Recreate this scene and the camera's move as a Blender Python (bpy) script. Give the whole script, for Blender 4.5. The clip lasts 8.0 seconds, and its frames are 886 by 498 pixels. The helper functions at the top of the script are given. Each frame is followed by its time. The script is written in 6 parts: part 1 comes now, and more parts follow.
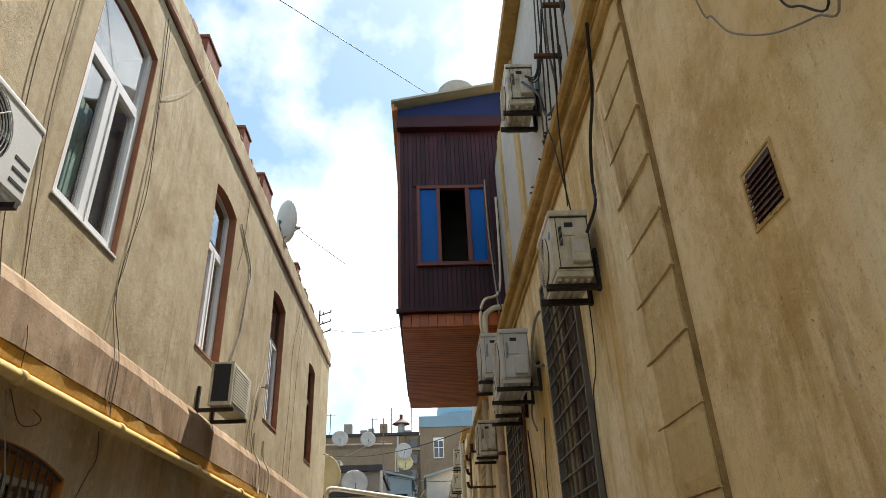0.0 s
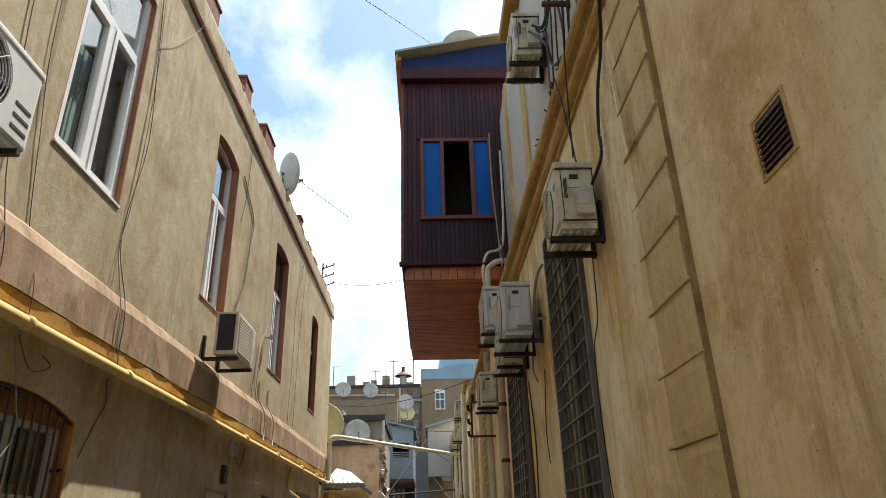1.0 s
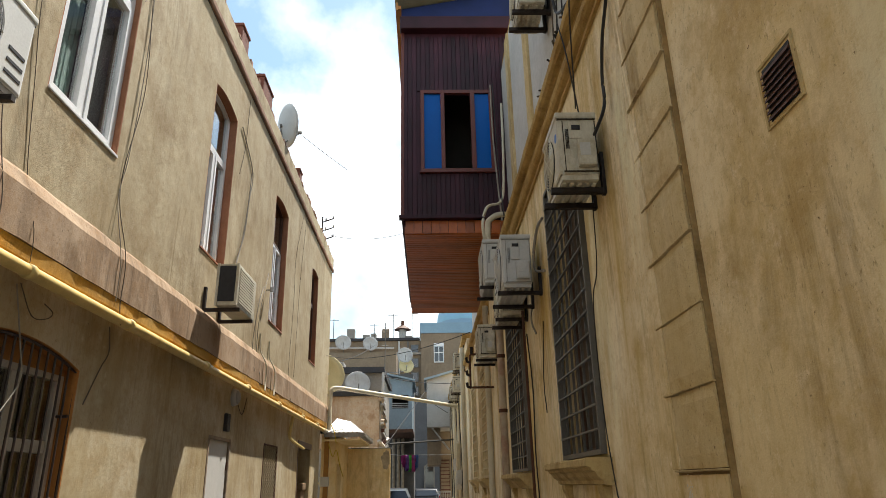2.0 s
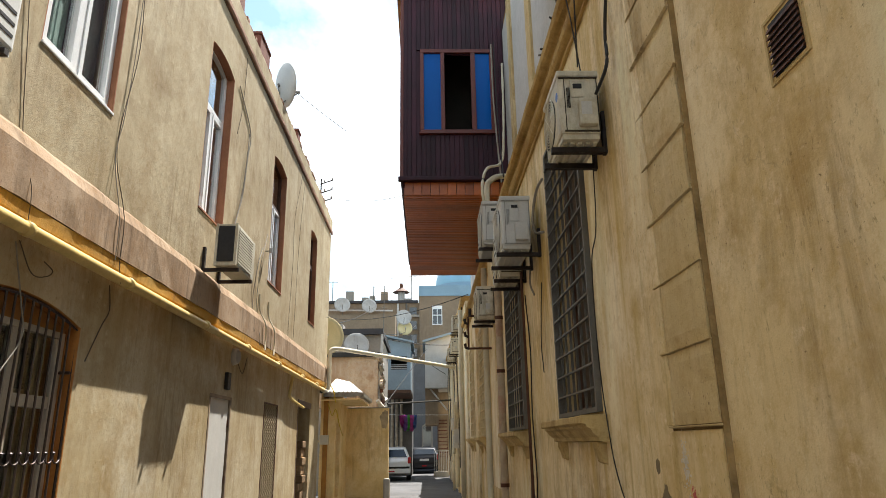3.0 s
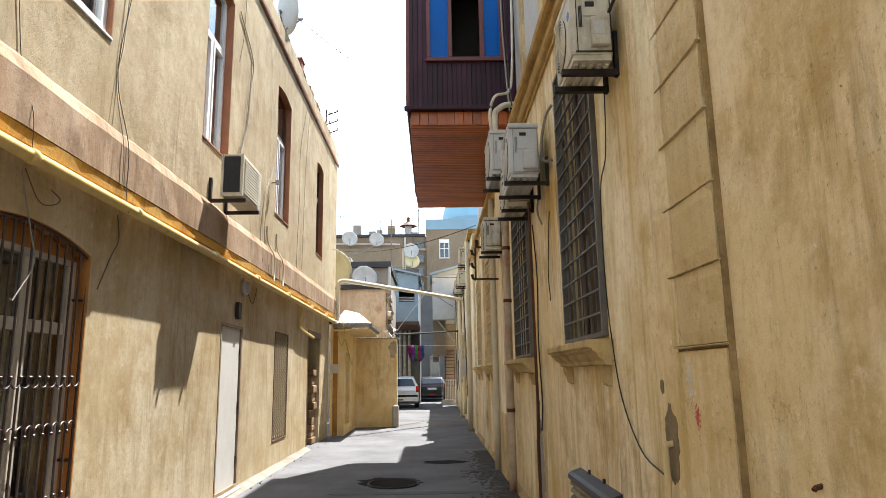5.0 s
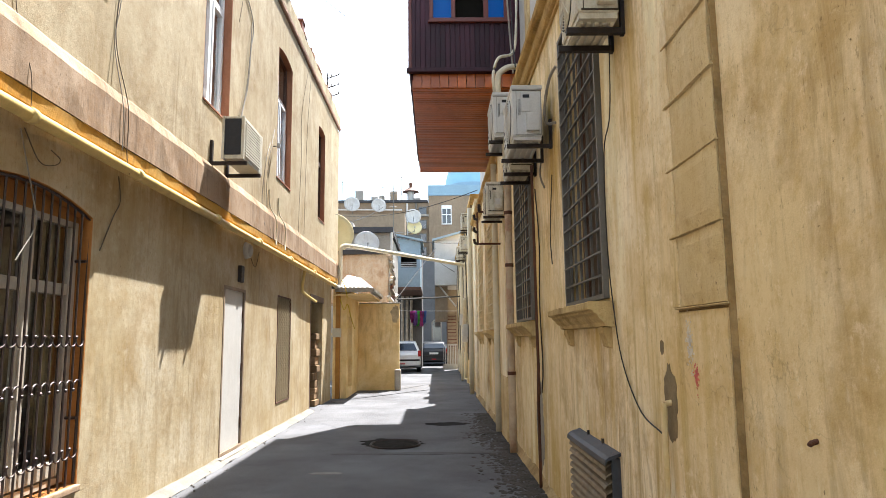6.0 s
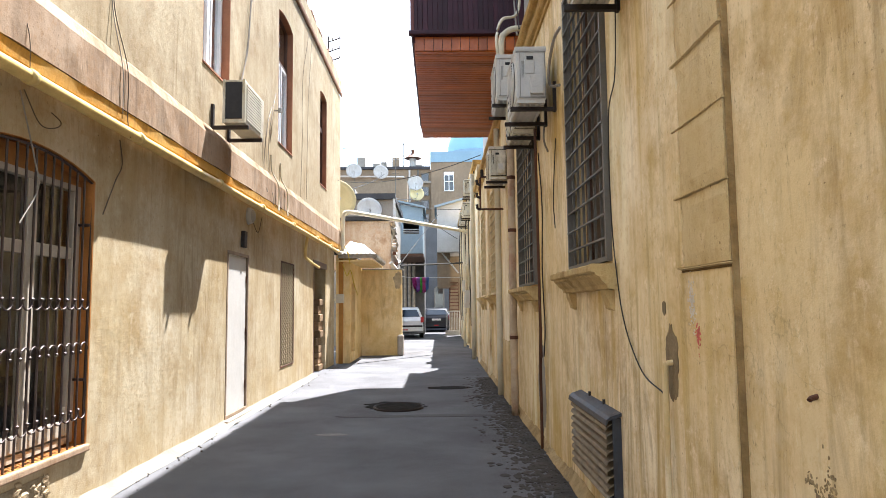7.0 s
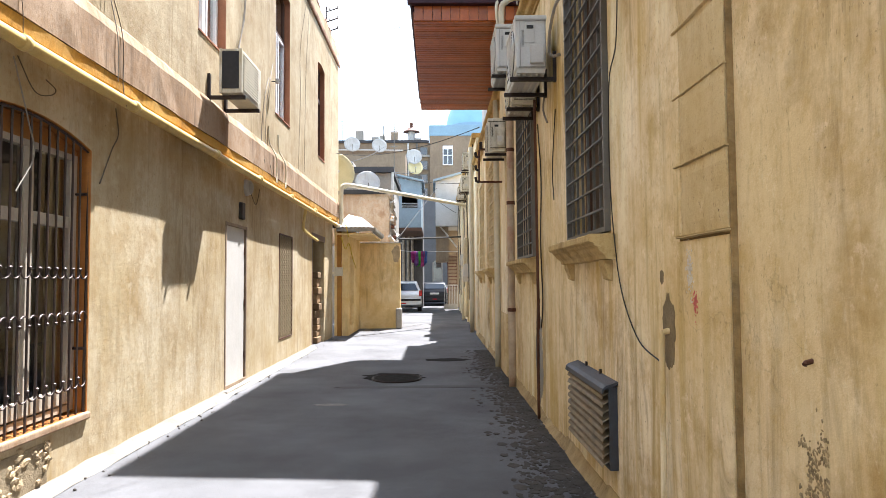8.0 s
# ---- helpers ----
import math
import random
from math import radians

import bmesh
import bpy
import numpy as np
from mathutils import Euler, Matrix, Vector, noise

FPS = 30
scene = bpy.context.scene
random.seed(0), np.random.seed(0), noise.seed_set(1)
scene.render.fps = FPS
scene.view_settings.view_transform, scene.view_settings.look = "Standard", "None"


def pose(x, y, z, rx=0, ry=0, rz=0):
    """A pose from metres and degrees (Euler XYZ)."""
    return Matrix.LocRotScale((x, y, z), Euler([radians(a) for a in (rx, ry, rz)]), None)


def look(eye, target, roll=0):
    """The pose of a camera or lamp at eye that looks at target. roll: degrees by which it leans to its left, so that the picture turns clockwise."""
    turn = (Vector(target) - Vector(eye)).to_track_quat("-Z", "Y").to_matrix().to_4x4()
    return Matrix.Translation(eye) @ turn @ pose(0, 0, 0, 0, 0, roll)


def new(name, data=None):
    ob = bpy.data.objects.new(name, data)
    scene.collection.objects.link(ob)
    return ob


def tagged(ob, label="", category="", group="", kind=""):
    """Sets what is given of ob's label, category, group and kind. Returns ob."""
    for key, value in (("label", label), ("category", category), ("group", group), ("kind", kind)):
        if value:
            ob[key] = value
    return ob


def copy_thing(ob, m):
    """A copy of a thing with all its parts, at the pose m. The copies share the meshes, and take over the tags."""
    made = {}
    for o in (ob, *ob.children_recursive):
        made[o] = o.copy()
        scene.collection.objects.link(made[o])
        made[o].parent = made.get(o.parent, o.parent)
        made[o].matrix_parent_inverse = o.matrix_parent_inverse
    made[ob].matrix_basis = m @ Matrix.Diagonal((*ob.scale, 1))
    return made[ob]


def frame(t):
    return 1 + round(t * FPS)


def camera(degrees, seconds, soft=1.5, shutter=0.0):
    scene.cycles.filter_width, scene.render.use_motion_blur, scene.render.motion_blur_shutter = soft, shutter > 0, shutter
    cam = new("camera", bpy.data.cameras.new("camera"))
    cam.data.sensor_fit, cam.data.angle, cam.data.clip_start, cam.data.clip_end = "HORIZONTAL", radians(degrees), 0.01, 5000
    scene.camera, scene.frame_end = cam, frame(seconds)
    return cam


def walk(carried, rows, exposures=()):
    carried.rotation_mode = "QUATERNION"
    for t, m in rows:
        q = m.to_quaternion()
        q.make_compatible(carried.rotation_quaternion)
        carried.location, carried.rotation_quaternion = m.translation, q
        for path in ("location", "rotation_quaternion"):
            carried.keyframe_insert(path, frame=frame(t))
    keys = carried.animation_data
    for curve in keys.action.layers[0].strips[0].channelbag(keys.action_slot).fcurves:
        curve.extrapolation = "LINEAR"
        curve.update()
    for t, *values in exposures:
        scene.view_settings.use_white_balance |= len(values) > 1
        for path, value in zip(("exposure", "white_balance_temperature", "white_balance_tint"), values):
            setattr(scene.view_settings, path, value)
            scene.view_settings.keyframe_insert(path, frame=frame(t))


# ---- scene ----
cam = camera(68.1, 8.0, 0.85)
PATH = [
    (0, (0.363, -0.218, 1.576), (0.428, 1.555, 2.499), -2.3),
    (0.5, (0.356, -0.218, 1.567), (0.415, 1.583, 2.434), -2.0),
    (1, (0.356, -0.205, 1.555), (0.41, 1.627, 2.355), -1.6),
    (1.5, (0.354, -0.198, 1.544), (0.406, 1.662, 2.278), -1.4),
    (3, (0.35, -0.184, 1.51), (0.406, 1.733, 2.078), -0.9),
    (3.5, (0.351, -0.184, 1.503), (0.403, 1.747, 2.021), -0.8),
    (4, (0.347, -0.176, 1.494), (0.392, 1.769, 1.957), -0.8),
    (5.5, (0.347, -0.15, 1.453), (0.375, 1.823, 1.781), -0.8),
    (6, (0.35, -0.147, 1.44), (0.375, 1.834, 1.713), -0.6),
    (6.5, (0.345, -0.147, 1.426), (0.366, 1.841, 1.646), -0.6),
    (7, (0.345, -0.145, 1.412), (0.362, 1.847, 1.586), -0.6),
    (7.5, (0.343, -0.142, 1.397), (0.362, 1.854, 1.531), -0.6),
    (8, (0.346, -0.139, 1.382), (0.367, 1.859, 1.479), -0.4),
]
EXPOSURES = [(0, 1.12, 6420, 10), (1, 1.06, 6420, 10), (1.5, 1.10, 6420, 10), (3, 1.44, 6380, 10), (4, 1.72, 6280, 11), (5.5, 2.05, 6100, 12), (6.5, 2.28, 5950, 13), (7, 2.32, 5900, 14), (8, 2.32, 5900, 14)]
walk(cam, [(t, look(eye, target, roll)) for t, eye, target, roll in PATH], EXPOSURES)

# ---- world and sun ----
SUN = Vector((0.215, 0.43, 1.0)).normalized()
world = bpy.data.worlds.new("world")
scene.world = world
world.use_nodes = True
wn, wl = world.node_tree.nodes, world.node_tree.links
wn.clear()
sky = wn.new("ShaderNodeTexSky")
sky.sky_type, sky.sun_disc = "NISHITA", False
sky.sun_elevation = math.asin(SUN.z)
sky.sun_rotation = math.atan2(SUN.x, SUN.y)
sky.air_density, sky.dust_density, sky.ozone_density = 1.0, 0.6, 1.5
wco = wn.new("ShaderNodeTexCoord")
wmap = wn.new("ShaderNodeMapping")
wmap.inputs["Scale"].default_value = (3.0, 2.2, 3.4)
wl.new(wco.outputs["Generated"], wmap.inputs[0])
wno = wn.new("ShaderNodeTexNoise")
wno.inputs["Scale"].default_value, wno.inputs["Detail"].default_value, wno.inputs["Roughness"].default_value = 1.6, 8.0, 0.55
wl.new(wmap.outputs[0], wno.inputs["Vector"])
wra = wn.new("ShaderNodeValToRGB")
wra.color_ramp.elements[0].position, wra.color_ramp.elements[1].position = 0.40, 0.68
wl.new(wno.outputs["Fac"], wra.inputs[0])
wmi = wn.new("ShaderNodeMix")
wmi.data_type = "RGBA"
wl.new(wra.outputs[0], wmi.inputs[0])
wti = wn.new("ShaderNodeMix")
wti.data_type, wti.blend_type = "RGBA", "MULTIPLY"
wti.inputs[0].default_value, wti.inputs[7].default_value = 1.0, (1.45, 1.5, 1.25, 1)
wl.new(sky.outputs[0], wti.inputs[6])
wl.new(wti.outputs[2], wmi.inputs[6])
wmi.inputs[7].default_value = (10.0, 10.3, 10.4, 1)
wbg = wn.new("ShaderNodeBackground")
wbg.inputs["Strength"].default_value = 0.08
wl.new(wmi.outputs[2], wbg.inputs[0])
wl.new(wbg.outputs[0], wn.new("ShaderNodeOutputWorld").inputs[0])
sun = new("sun", bpy.data.lights.new("sun", "SUN"))
sun.data.energy, sun.data.angle, sun.data.color = 5.0, radians(0.5), (1.0, 0.95, 0.86)
sun.matrix_world = look((20, 40, 90), Vector((20, 40, 90)) - SUN)

# ---- materials ----
MATS = {}


def mat(name, base, rough=0.8, var=0.15, scale=3.0, bump=0.15, fine=70.0, streak=None, amount=0.5, stretch=0.12, blotch=None, blot=0.5, metal=0.0, rand=0.0, spec=0.3, coat=0.0):
    """A surface with grain, broad mottling, run-down streaks and blotches of other colours."""
    m = bpy.data.materials.new(name)
    m.use_nodes = True
    n, l = m.node_tree.nodes, m.node_tree.links
    bs = n["Principled BSDF"]
    bs.inputs["Roughness"].default_value, bs.inputs["Metallic"].default_value = rough, metal
    bs.inputs["Specular IOR Level"].default_value = spec
    bs.inputs["Coat Weight"].default_value = coat
    pos = n.new("ShaderNodeNewGeometry").outputs["Position"]

    def noise_at(sc, detail=6.0, squash=None, rgh=0.6):
        t = n.new("ShaderNodeTexNoise")
        t.inputs["Scale"].default_value, t.inputs["Detail"].default_value, t.inputs["Roughness"].default_value = sc, detail, rgh
        src = pos
        if squash:
            mp = n.new("ShaderNodeMapping")
            mp.inputs["Scale"].default_value = squash
            l.new(pos, mp.inputs[0])
            src = mp.outputs[0]
        l.new(src, t.inputs["Vector"])
        return t.outputs["Fac"]

    def mix(fac, a, b, how="MIX"):
        x = n.new("ShaderNodeMix")
        x.data_type, x.blend_type = "RGBA", how
        for k, v in ((0, fac), (6, a), (7, b)):
            if hasattr(v, "links"):
                l.new(v, x.inputs[k])
            else:
                x.inputs[k].default_value = v if k == 0 else (*v[:3], 1)
        return x.outputs[2]

    def ramp(fac, a, b, top=1.0):
        r = n.new("ShaderNodeMapRange")
        r.inputs[1].default_value, r.inputs[2].default_value, r.inputs[4].default_value = a, b, top
        l.new(fac, r.inputs[0])
        return r.outputs[0]

    lo, hi = [c * (1 - var) for c in base], [min(1, c * (1 + var)) for c in base]
    broad, grain = noise_at(scale), noise_at(fine, 4.0)
    col = mix(ramp(broad, 0.3, 0.7), lo, hi)
    if blotch:
        col = mix(ramp(noise_at(scale * 0.45, 8.0, None, 0.7), 0.52, 0.68, blot), col, blotch)
    if streak:
        gate = n.new("ShaderNodeMath")
        gate.operation = "MULTIPLY"
        l.new(ramp(noise_at(1.0, 7.0, (11.0, 11.0, 11.0 * stretch), 0.7), 0.44, 0.7, amount), gate.inputs[0])
        l.new(ramp(noise_at(0.9, 4.0, (1.0, 1.0, 0.6), 0.6), 0.38, 0.62), gate.inputs[1])
        col = mix(gate.outputs[0], col, streak)
    col = mix(ramp(grain, 0.25, 0.75), mix(1.0, col, (0.84, 0.84, 0.84), "MULTIPLY"), col)
    if rand:
        info = n.new("ShaderNodeObjectInfo")
        col = mix(ramp(info.outputs["Random"], 0, 1), mix(1.0, col, (1 - rand,) * 3, "MULTIPLY"), col)
    l.new(col, bs.inputs["Base Color"])
    if bump and rough > 0.84:
        col = mix(ramp(noise_at(fine * 0.22, 8.0, None, 0.75), 0.35, 0.62), mix(1.0, col, (0.88, 0.87, 0.85), "MULTIPLY"), col)
        l.new(col, bs.inputs["Base Color"])
    if bump:
        b1 = n.new("ShaderNodeBump")
        b1.inputs["Strength"].default_value, b1.inputs["Distance"].default_value = bump, 0.02
        l.new(mix(0.55, mix(0.5, broad, noise_at(scale * 5.0, 8.0, None, 0.7)), grain), b1.inputs["Height"])
        l.new(b1.outputs[0], bs.inputs["Normal"])
    MATS[name] = m
    return m


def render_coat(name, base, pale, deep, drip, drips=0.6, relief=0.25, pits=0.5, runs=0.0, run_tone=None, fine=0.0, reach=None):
    """Old painted render: broad tones, pale worn areas, rusty run-downs, hairline cracks and pits."""
    m = bpy.data.materials.new(name)
    m.use_nodes = True
    n, l = m.node_tree.nodes, m.node_tree.links
    bs = n["Principled BSDF"]
    bs.inputs["Roughness"].default_value, bs.inputs["Specular IOR Level"].default_value = 0.9, 0.2
    pos = n.new("ShaderNodeNewGeometry").outputs["Position"]

    def field(scale, detail, rgh, lo, hi, top=1.0, squash=(1, 1, 1), warp=0.0, shift=0.0):
        mp = n.new("ShaderNodeMapping")
        mp.inputs["Location"].default_value = (shift, shift * 1.7, shift * 0.3)
        mp.inputs["Scale"].default_value = squash
        l.new(pos, mp.inputs[0])
        t = n.new("ShaderNodeTexNoise")
        t.inputs["Scale"].default_value, t.inputs["Detail"].default_value, t.inputs["Roughness"].default_value, t.inputs["Distortion"].default_value = scale, detail, rgh, warp
        l.new(mp.outputs[0], t.inputs["Vector"])
        r = n.new("ShaderNodeMapRange")
        r.inputs[1].default_value, r.inputs[2].default_value, r.inputs[4].default_value = lo, hi, top
        l.new(t.outputs["Fac"], r.inputs[0])
        return r.outputs[0]

    def times(a, b):
        x = n.new("ShaderNodeMath")
        x.operation = "MULTIPLY"
        l.new(a, x.inputs[0])
        l.new(b, x.inputs[1])
        return x.outputs[0]

    def over(fac, a, b):
        x = n.new("ShaderNodeMix")
        x.data_type = "RGBA"
        l.new(fac, x.inputs[0])
        for k, v in ((6, a), (7, b)):
            if hasattr(v, "links"):
                l.new(v, x.inputs[k])
            else:
                x.inputs[k].default_value = (*v, 1)
        return x.outputs[2]

    col = over(field(0.9, 5, 0.55, 0.35, 0.65), base, pale)
    col = over(field(2.3, 8, 0.65, 0.5, 0.72, 0.7), col, deep)
    col = over(times(field(1.0, 8, 0.72, 0.46, 0.68, drips, (5.0, 5.0, 0.8), 1.6), field(0.8, 3, 0.5, 0.42, 0.62)), col, drip)
    col = over(times(field(1.0, 8, 0.75, 0.55, 0.68, drips * 0.28, (15, 15, 2.5), 1.4), field(1.3, 3, 0.5, 0.45, 0.62)), col, [c * 0.75 for c in drip])
    col = over(field(1.5, 9, 0.72, 0.52, 0.68, min(1.0, drips * 0.85)), col, [0.5 * (a + b) for a, b in zip(deep, drip)])
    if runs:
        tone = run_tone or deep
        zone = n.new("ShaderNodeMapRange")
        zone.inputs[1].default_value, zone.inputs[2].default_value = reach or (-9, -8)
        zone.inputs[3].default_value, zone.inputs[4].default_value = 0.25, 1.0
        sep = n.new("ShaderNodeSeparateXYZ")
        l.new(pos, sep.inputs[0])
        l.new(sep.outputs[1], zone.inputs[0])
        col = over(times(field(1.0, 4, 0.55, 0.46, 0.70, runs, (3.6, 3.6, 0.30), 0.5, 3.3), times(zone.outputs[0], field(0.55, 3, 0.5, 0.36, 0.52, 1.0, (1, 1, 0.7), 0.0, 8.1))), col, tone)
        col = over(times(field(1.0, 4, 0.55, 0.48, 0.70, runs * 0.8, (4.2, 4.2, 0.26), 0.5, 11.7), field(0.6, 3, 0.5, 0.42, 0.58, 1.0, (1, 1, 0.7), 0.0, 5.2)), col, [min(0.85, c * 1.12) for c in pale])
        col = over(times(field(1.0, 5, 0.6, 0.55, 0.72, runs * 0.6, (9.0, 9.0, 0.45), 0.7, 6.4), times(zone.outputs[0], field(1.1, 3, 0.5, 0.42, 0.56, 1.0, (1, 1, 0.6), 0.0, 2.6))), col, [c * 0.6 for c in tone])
    if fine:
        col = over(times(field(1.0, 7, 0.75, 0.54, 0.68, fine, (30.0, 30.0, 4.5), 0.6, 9.4), field(1.6, 4, 0.6, 0.42, 0.6, 1.0, (1, 1, 1), 0.0, 1.2)), col, [c * 0.8 for c in drip])
    col = over(field(16.0, 9, 0.8, 0.5, 0.66, 0.5), col, deep)
    col = over(field(7.0, 10, 0.75, 0.58, 0.68, 0.45), col, [c * 1.15 for c in pale])
    col = over(times(field(38.0, 6, 0.7, 0.62, 0.70, pits), field(1.7, 4, 0.6, 0.45, 0.6)), col, [c * 0.6 for c in drip])
    col = over(times(field(70.0, 4, 0.65, 0.60, 0.70, pits * 0.6, (1, 1, 0.45), 0.0, 4.4), field(1.2, 5, 0.65, 0.42, 0.58, 1.0, (1, 1, 1), 0.0, 7.7)), col, [c * 0.9 for c in drip])
    col = over(times(field(26.0, 5, 0.7, 0.58, 0.66, pits * 0.22, (1, 1, 0.5), 0.0, 2.2), field(0.9, 4, 0.6, 0.44, 0.6, 1.0, (1, 1, 1), 0.0, 12.1)), col, [min(0.88, c * 1.15) for c in pale])
    crack = n.new("ShaderNodeTexVoronoi")
    crack.feature = "DISTANCE_TO_EDGE"
    crack.inputs["Scale"].default_value = 0.7
    wv = n.new("ShaderNodeTexNoise")
    wv.inputs["Scale"].default_value, wv.inputs["Detail"].default_value = 3.0, 6.0
    l.new(pos, wv.inputs["Vector"])
    ad = n.new("ShaderNodeVectorMath")
    ad.operation = "MULTIPLY_ADD"
    l.new(wv.outputs["Color"], ad.inputs[0])
    ad.inputs[1].default_value = (0.7, 0.7, 0.7)
    l.new(pos, ad.inputs[2])
    l.new(ad.outputs[0], crack.inputs["Vector"])
    cr = n.new("ShaderNodeMapRange")
    cr.inputs[1].default_value, cr.inputs[2].default_value, cr.inputs[3].default_value, cr.inputs[4].default_value = 0.0, 0.004, 0.22, 0.0
    l.new(crack.outputs["Distance"], cr.inputs[0])
    col = over(times(cr.outputs[0], field(0.6, 3, 0.5, 0.5, 0.6)), col, [c * 0.5 for c in drip])
    l.new(col, bs.inputs["Base Color"])
    b = n.new("ShaderNodeBump")
    b.inputs["Strength"].default_value, b.inputs["Distance"].default_value = relief, 0.012
    h = n.new("ShaderNodeMath")
    h.operation = "ADD"
    l.new(field(6.0, 9, 0.62, 0.2, 0.8, 1.6), h.inputs[0])
    l.new(field(120.0, 3, 0.6, 0.2, 0.8, 0.5), h.inputs[1])
    l.new(h.outputs[0], b.inputs["Height"])
    l.new(b.outputs[0], bs.inputs["Normal"])
    MATS[name] = m
    return m


def glassy(name, tint=(0.9, 0.95, 0.95), rough=0.02):
    m = mat(name, tint, rough, 0.02, 1.0, 0.0)
    m.node_tree.nodes["Principled BSDF"].inputs["Transmission Weight"].default_value = 1.0
    return m


PLASTER_L = render_coat("ochre_render_upper", (0.375, 0.30, 0.18), (0.465, 0.39, 0.26), (0.295, 0.205, 0.10), (0.165, 0.105, 0.05), 0.75, 0.32, 0.9, 0.3, (0.285, 0.20, 0.095), 0.15)
PLASTER_LOW = render_coat("ochre_render_lower", (0.41, 0.32, 0.175), (0.53, 0.46, 0.33), (0.335, 0.225, 0.095), (0.16, 0.10, 0.04), 0.65, 0.3, 0.9, 0.5, (0.30, 0.205, 0.08), 0.35)
PLASTER_A = render_coat("warm_yellow_render", (0.78, 0.56, 0.235), (0.82, 0.65, 0.36), (0.64, 0.41, 0.14), (0.28, 0.15, 0.04), 0.5, 0.35)
DAMP = render_coat("damp_dirty_cement", (0.24, 0.185, 0.11), (0.33, 0.27, 0.18), (0.16, 0.115, 0.06), (0.08, 0.055, 0.03), 0.9, 0.8, 0.9)
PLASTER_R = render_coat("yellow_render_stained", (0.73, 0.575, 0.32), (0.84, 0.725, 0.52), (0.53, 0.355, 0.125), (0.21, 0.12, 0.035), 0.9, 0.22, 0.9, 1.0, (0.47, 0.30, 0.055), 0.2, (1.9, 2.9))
PALE_R = render_coat("pale_cream_render", (0.80, 0.69, 0.46), (0.86, 0.79, 0.62), (0.64, 0.48, 0.22), (0.24, 0.14, 0.05), 0.8, 0.35, 0.9, 0.7, (0.50, 0.34, 0.11), 0.3)
STONE = render_coat("pilaster_stone", (0.54, 0.405, 0.195), (0.65, 0.53, 0.32), (0.42, 0.275, 0.10), (0.17, 0.10, 0.035), 0.8, 0.3, 1.0, 0.4, (0.40, 0.26, 0.08))
LEDGE = render_coat("ledge_render", (0.29, 0.19, 0.115), (0.40, 0.295, 0.20), (0.27, 0.145, 0.055), (0.08, 0.055, 0.035), 1.0, 0.22, 1.0, 0.5, (0.20, 0.125, 0.07), 0.6)
CORNICE_R = render_coat("cornice_ochre", (0.37, 0.225, 0.065), (0.52, 0.36, 0.14), (0.20, 0.105, 0.03), (0.06, 0.035, 0.015), 0.35, 0.5, 1.0)
CORNICE_L = mat("red_brown_mortar", (0.34, 0.19, 0.12), 0.95, 0.2, 4.0, 0.8, 30, (0.2, 0.10, 0.06), 0.5, 0.4)
REVEAL = mat("terracotta_reveal", (0.34, 0.15, 0.08), 0.85, 0.15, 3.0, 0.3, 50, (0.22, 0.09, 0.05), 0.5)
CHIMNEY = mat("red_brick_chimney", (0.20, 0.075, 0.05), 0.9, 0.25, 5.0, 0.5, 50)
ASPHALT = mat("worn_asphalt", (0.118, 0.118, 0.124), 0.88, 0.30, 0.9, 0.7, 160, None, 0.5, 1, (0.07, 0.068, 0.072), 0.8)
TAR = mat("dark_wet_tar", (0.02, 0.019, 0.018), 0.92, 0.4, 5.0, 0.5, 60, spec=0.05)
CONCRETE = mat("pale_concrete", (0.42, 0.38, 0.32), 0.9, 0.15, 2.0, 0.4, 70)
WOOD = mat("dark_red_stained_boards", (0.047, 0.011, 0.021), 0.55, 0.35, 3.0, 0.12, 40, (0.02, 0.005, 0.010), 0.7, 0.04, rand=0.55, spec=0.25)
WOOD_TRIM = mat("red_wood_trim", (0.115, 0.022, 0.012), 0.45, 0.2, 4.0, 0.1, 40, (0.05, 0.010, 0.008), 0.5, 0.05, spec=0.4)
SOFFIT = mat("red_brown_soffit_boards", (0.48, 0.118, 0.012), 0.4, 0.2, 2.0, 0.1, 40, (0.13, 0.03, 0.010), 0.5, 0.5, rand=0.4, spec=0.5)
BLUE_SHEET = mat("blue_gable_sheet", (0.006, 0.018, 0.095), 0.7, 0.25, 2.0, 0.05)
BLUE_GLASS = mat("blue_film_glass", (0.002, 0.09, 0.36), 0.35, 0.1, 1.0, 0.0, spec=0.12)
ROOF_TIN = mat("grey_green_roof_sheet", (0.30, 0.32, 0.27), 0.5, 0.15, 3.0, 0.1, metal=0.3)
WHITE_TIN = mat("white_corrugated_sheet", (0.75, 0.74, 0.72), 0.5, 0.1, 2.0, 0.1)
PVC = mat("white_window_plastic", (0.78, 0.78, 0.78), 0.35, 0.04, 4.0, 0.02, spec=0.5)
CREAM = mat("cream_painted_wood", (0.46, 0.41, 0.33), 0.6, 0.12, 5.0, 0.1, 60, (0.25, 0.17, 0.1), 0.5)
BROWN_FRAME = mat("brown_painted_frame", (0.10, 0.05, 0.03), 0.5, 0.2, 5.0, 0.1)
GLASS = glassy("window_glass")
MIRROR_GLASS = glassy("mirroring_window_glass")
MIRROR_GLASS.node_tree.nodes["Principled BSDF"].inputs["IOR"].default_value = 2.3
MIRROR_GLASS.node_tree.nodes["Principled BSDF"].inputs["Specular IOR Level"].default_value = 0.5
CURTAIN = mat("green_grey_curtain", (0.34, 0.46, 0.42), 0.9, 0.1, 6.0, 0.1)
DARK_ROOM = mat("dark_interior", (0.03, 0.025, 0.02), 0.95, 0.2, 3.0, 0.0)
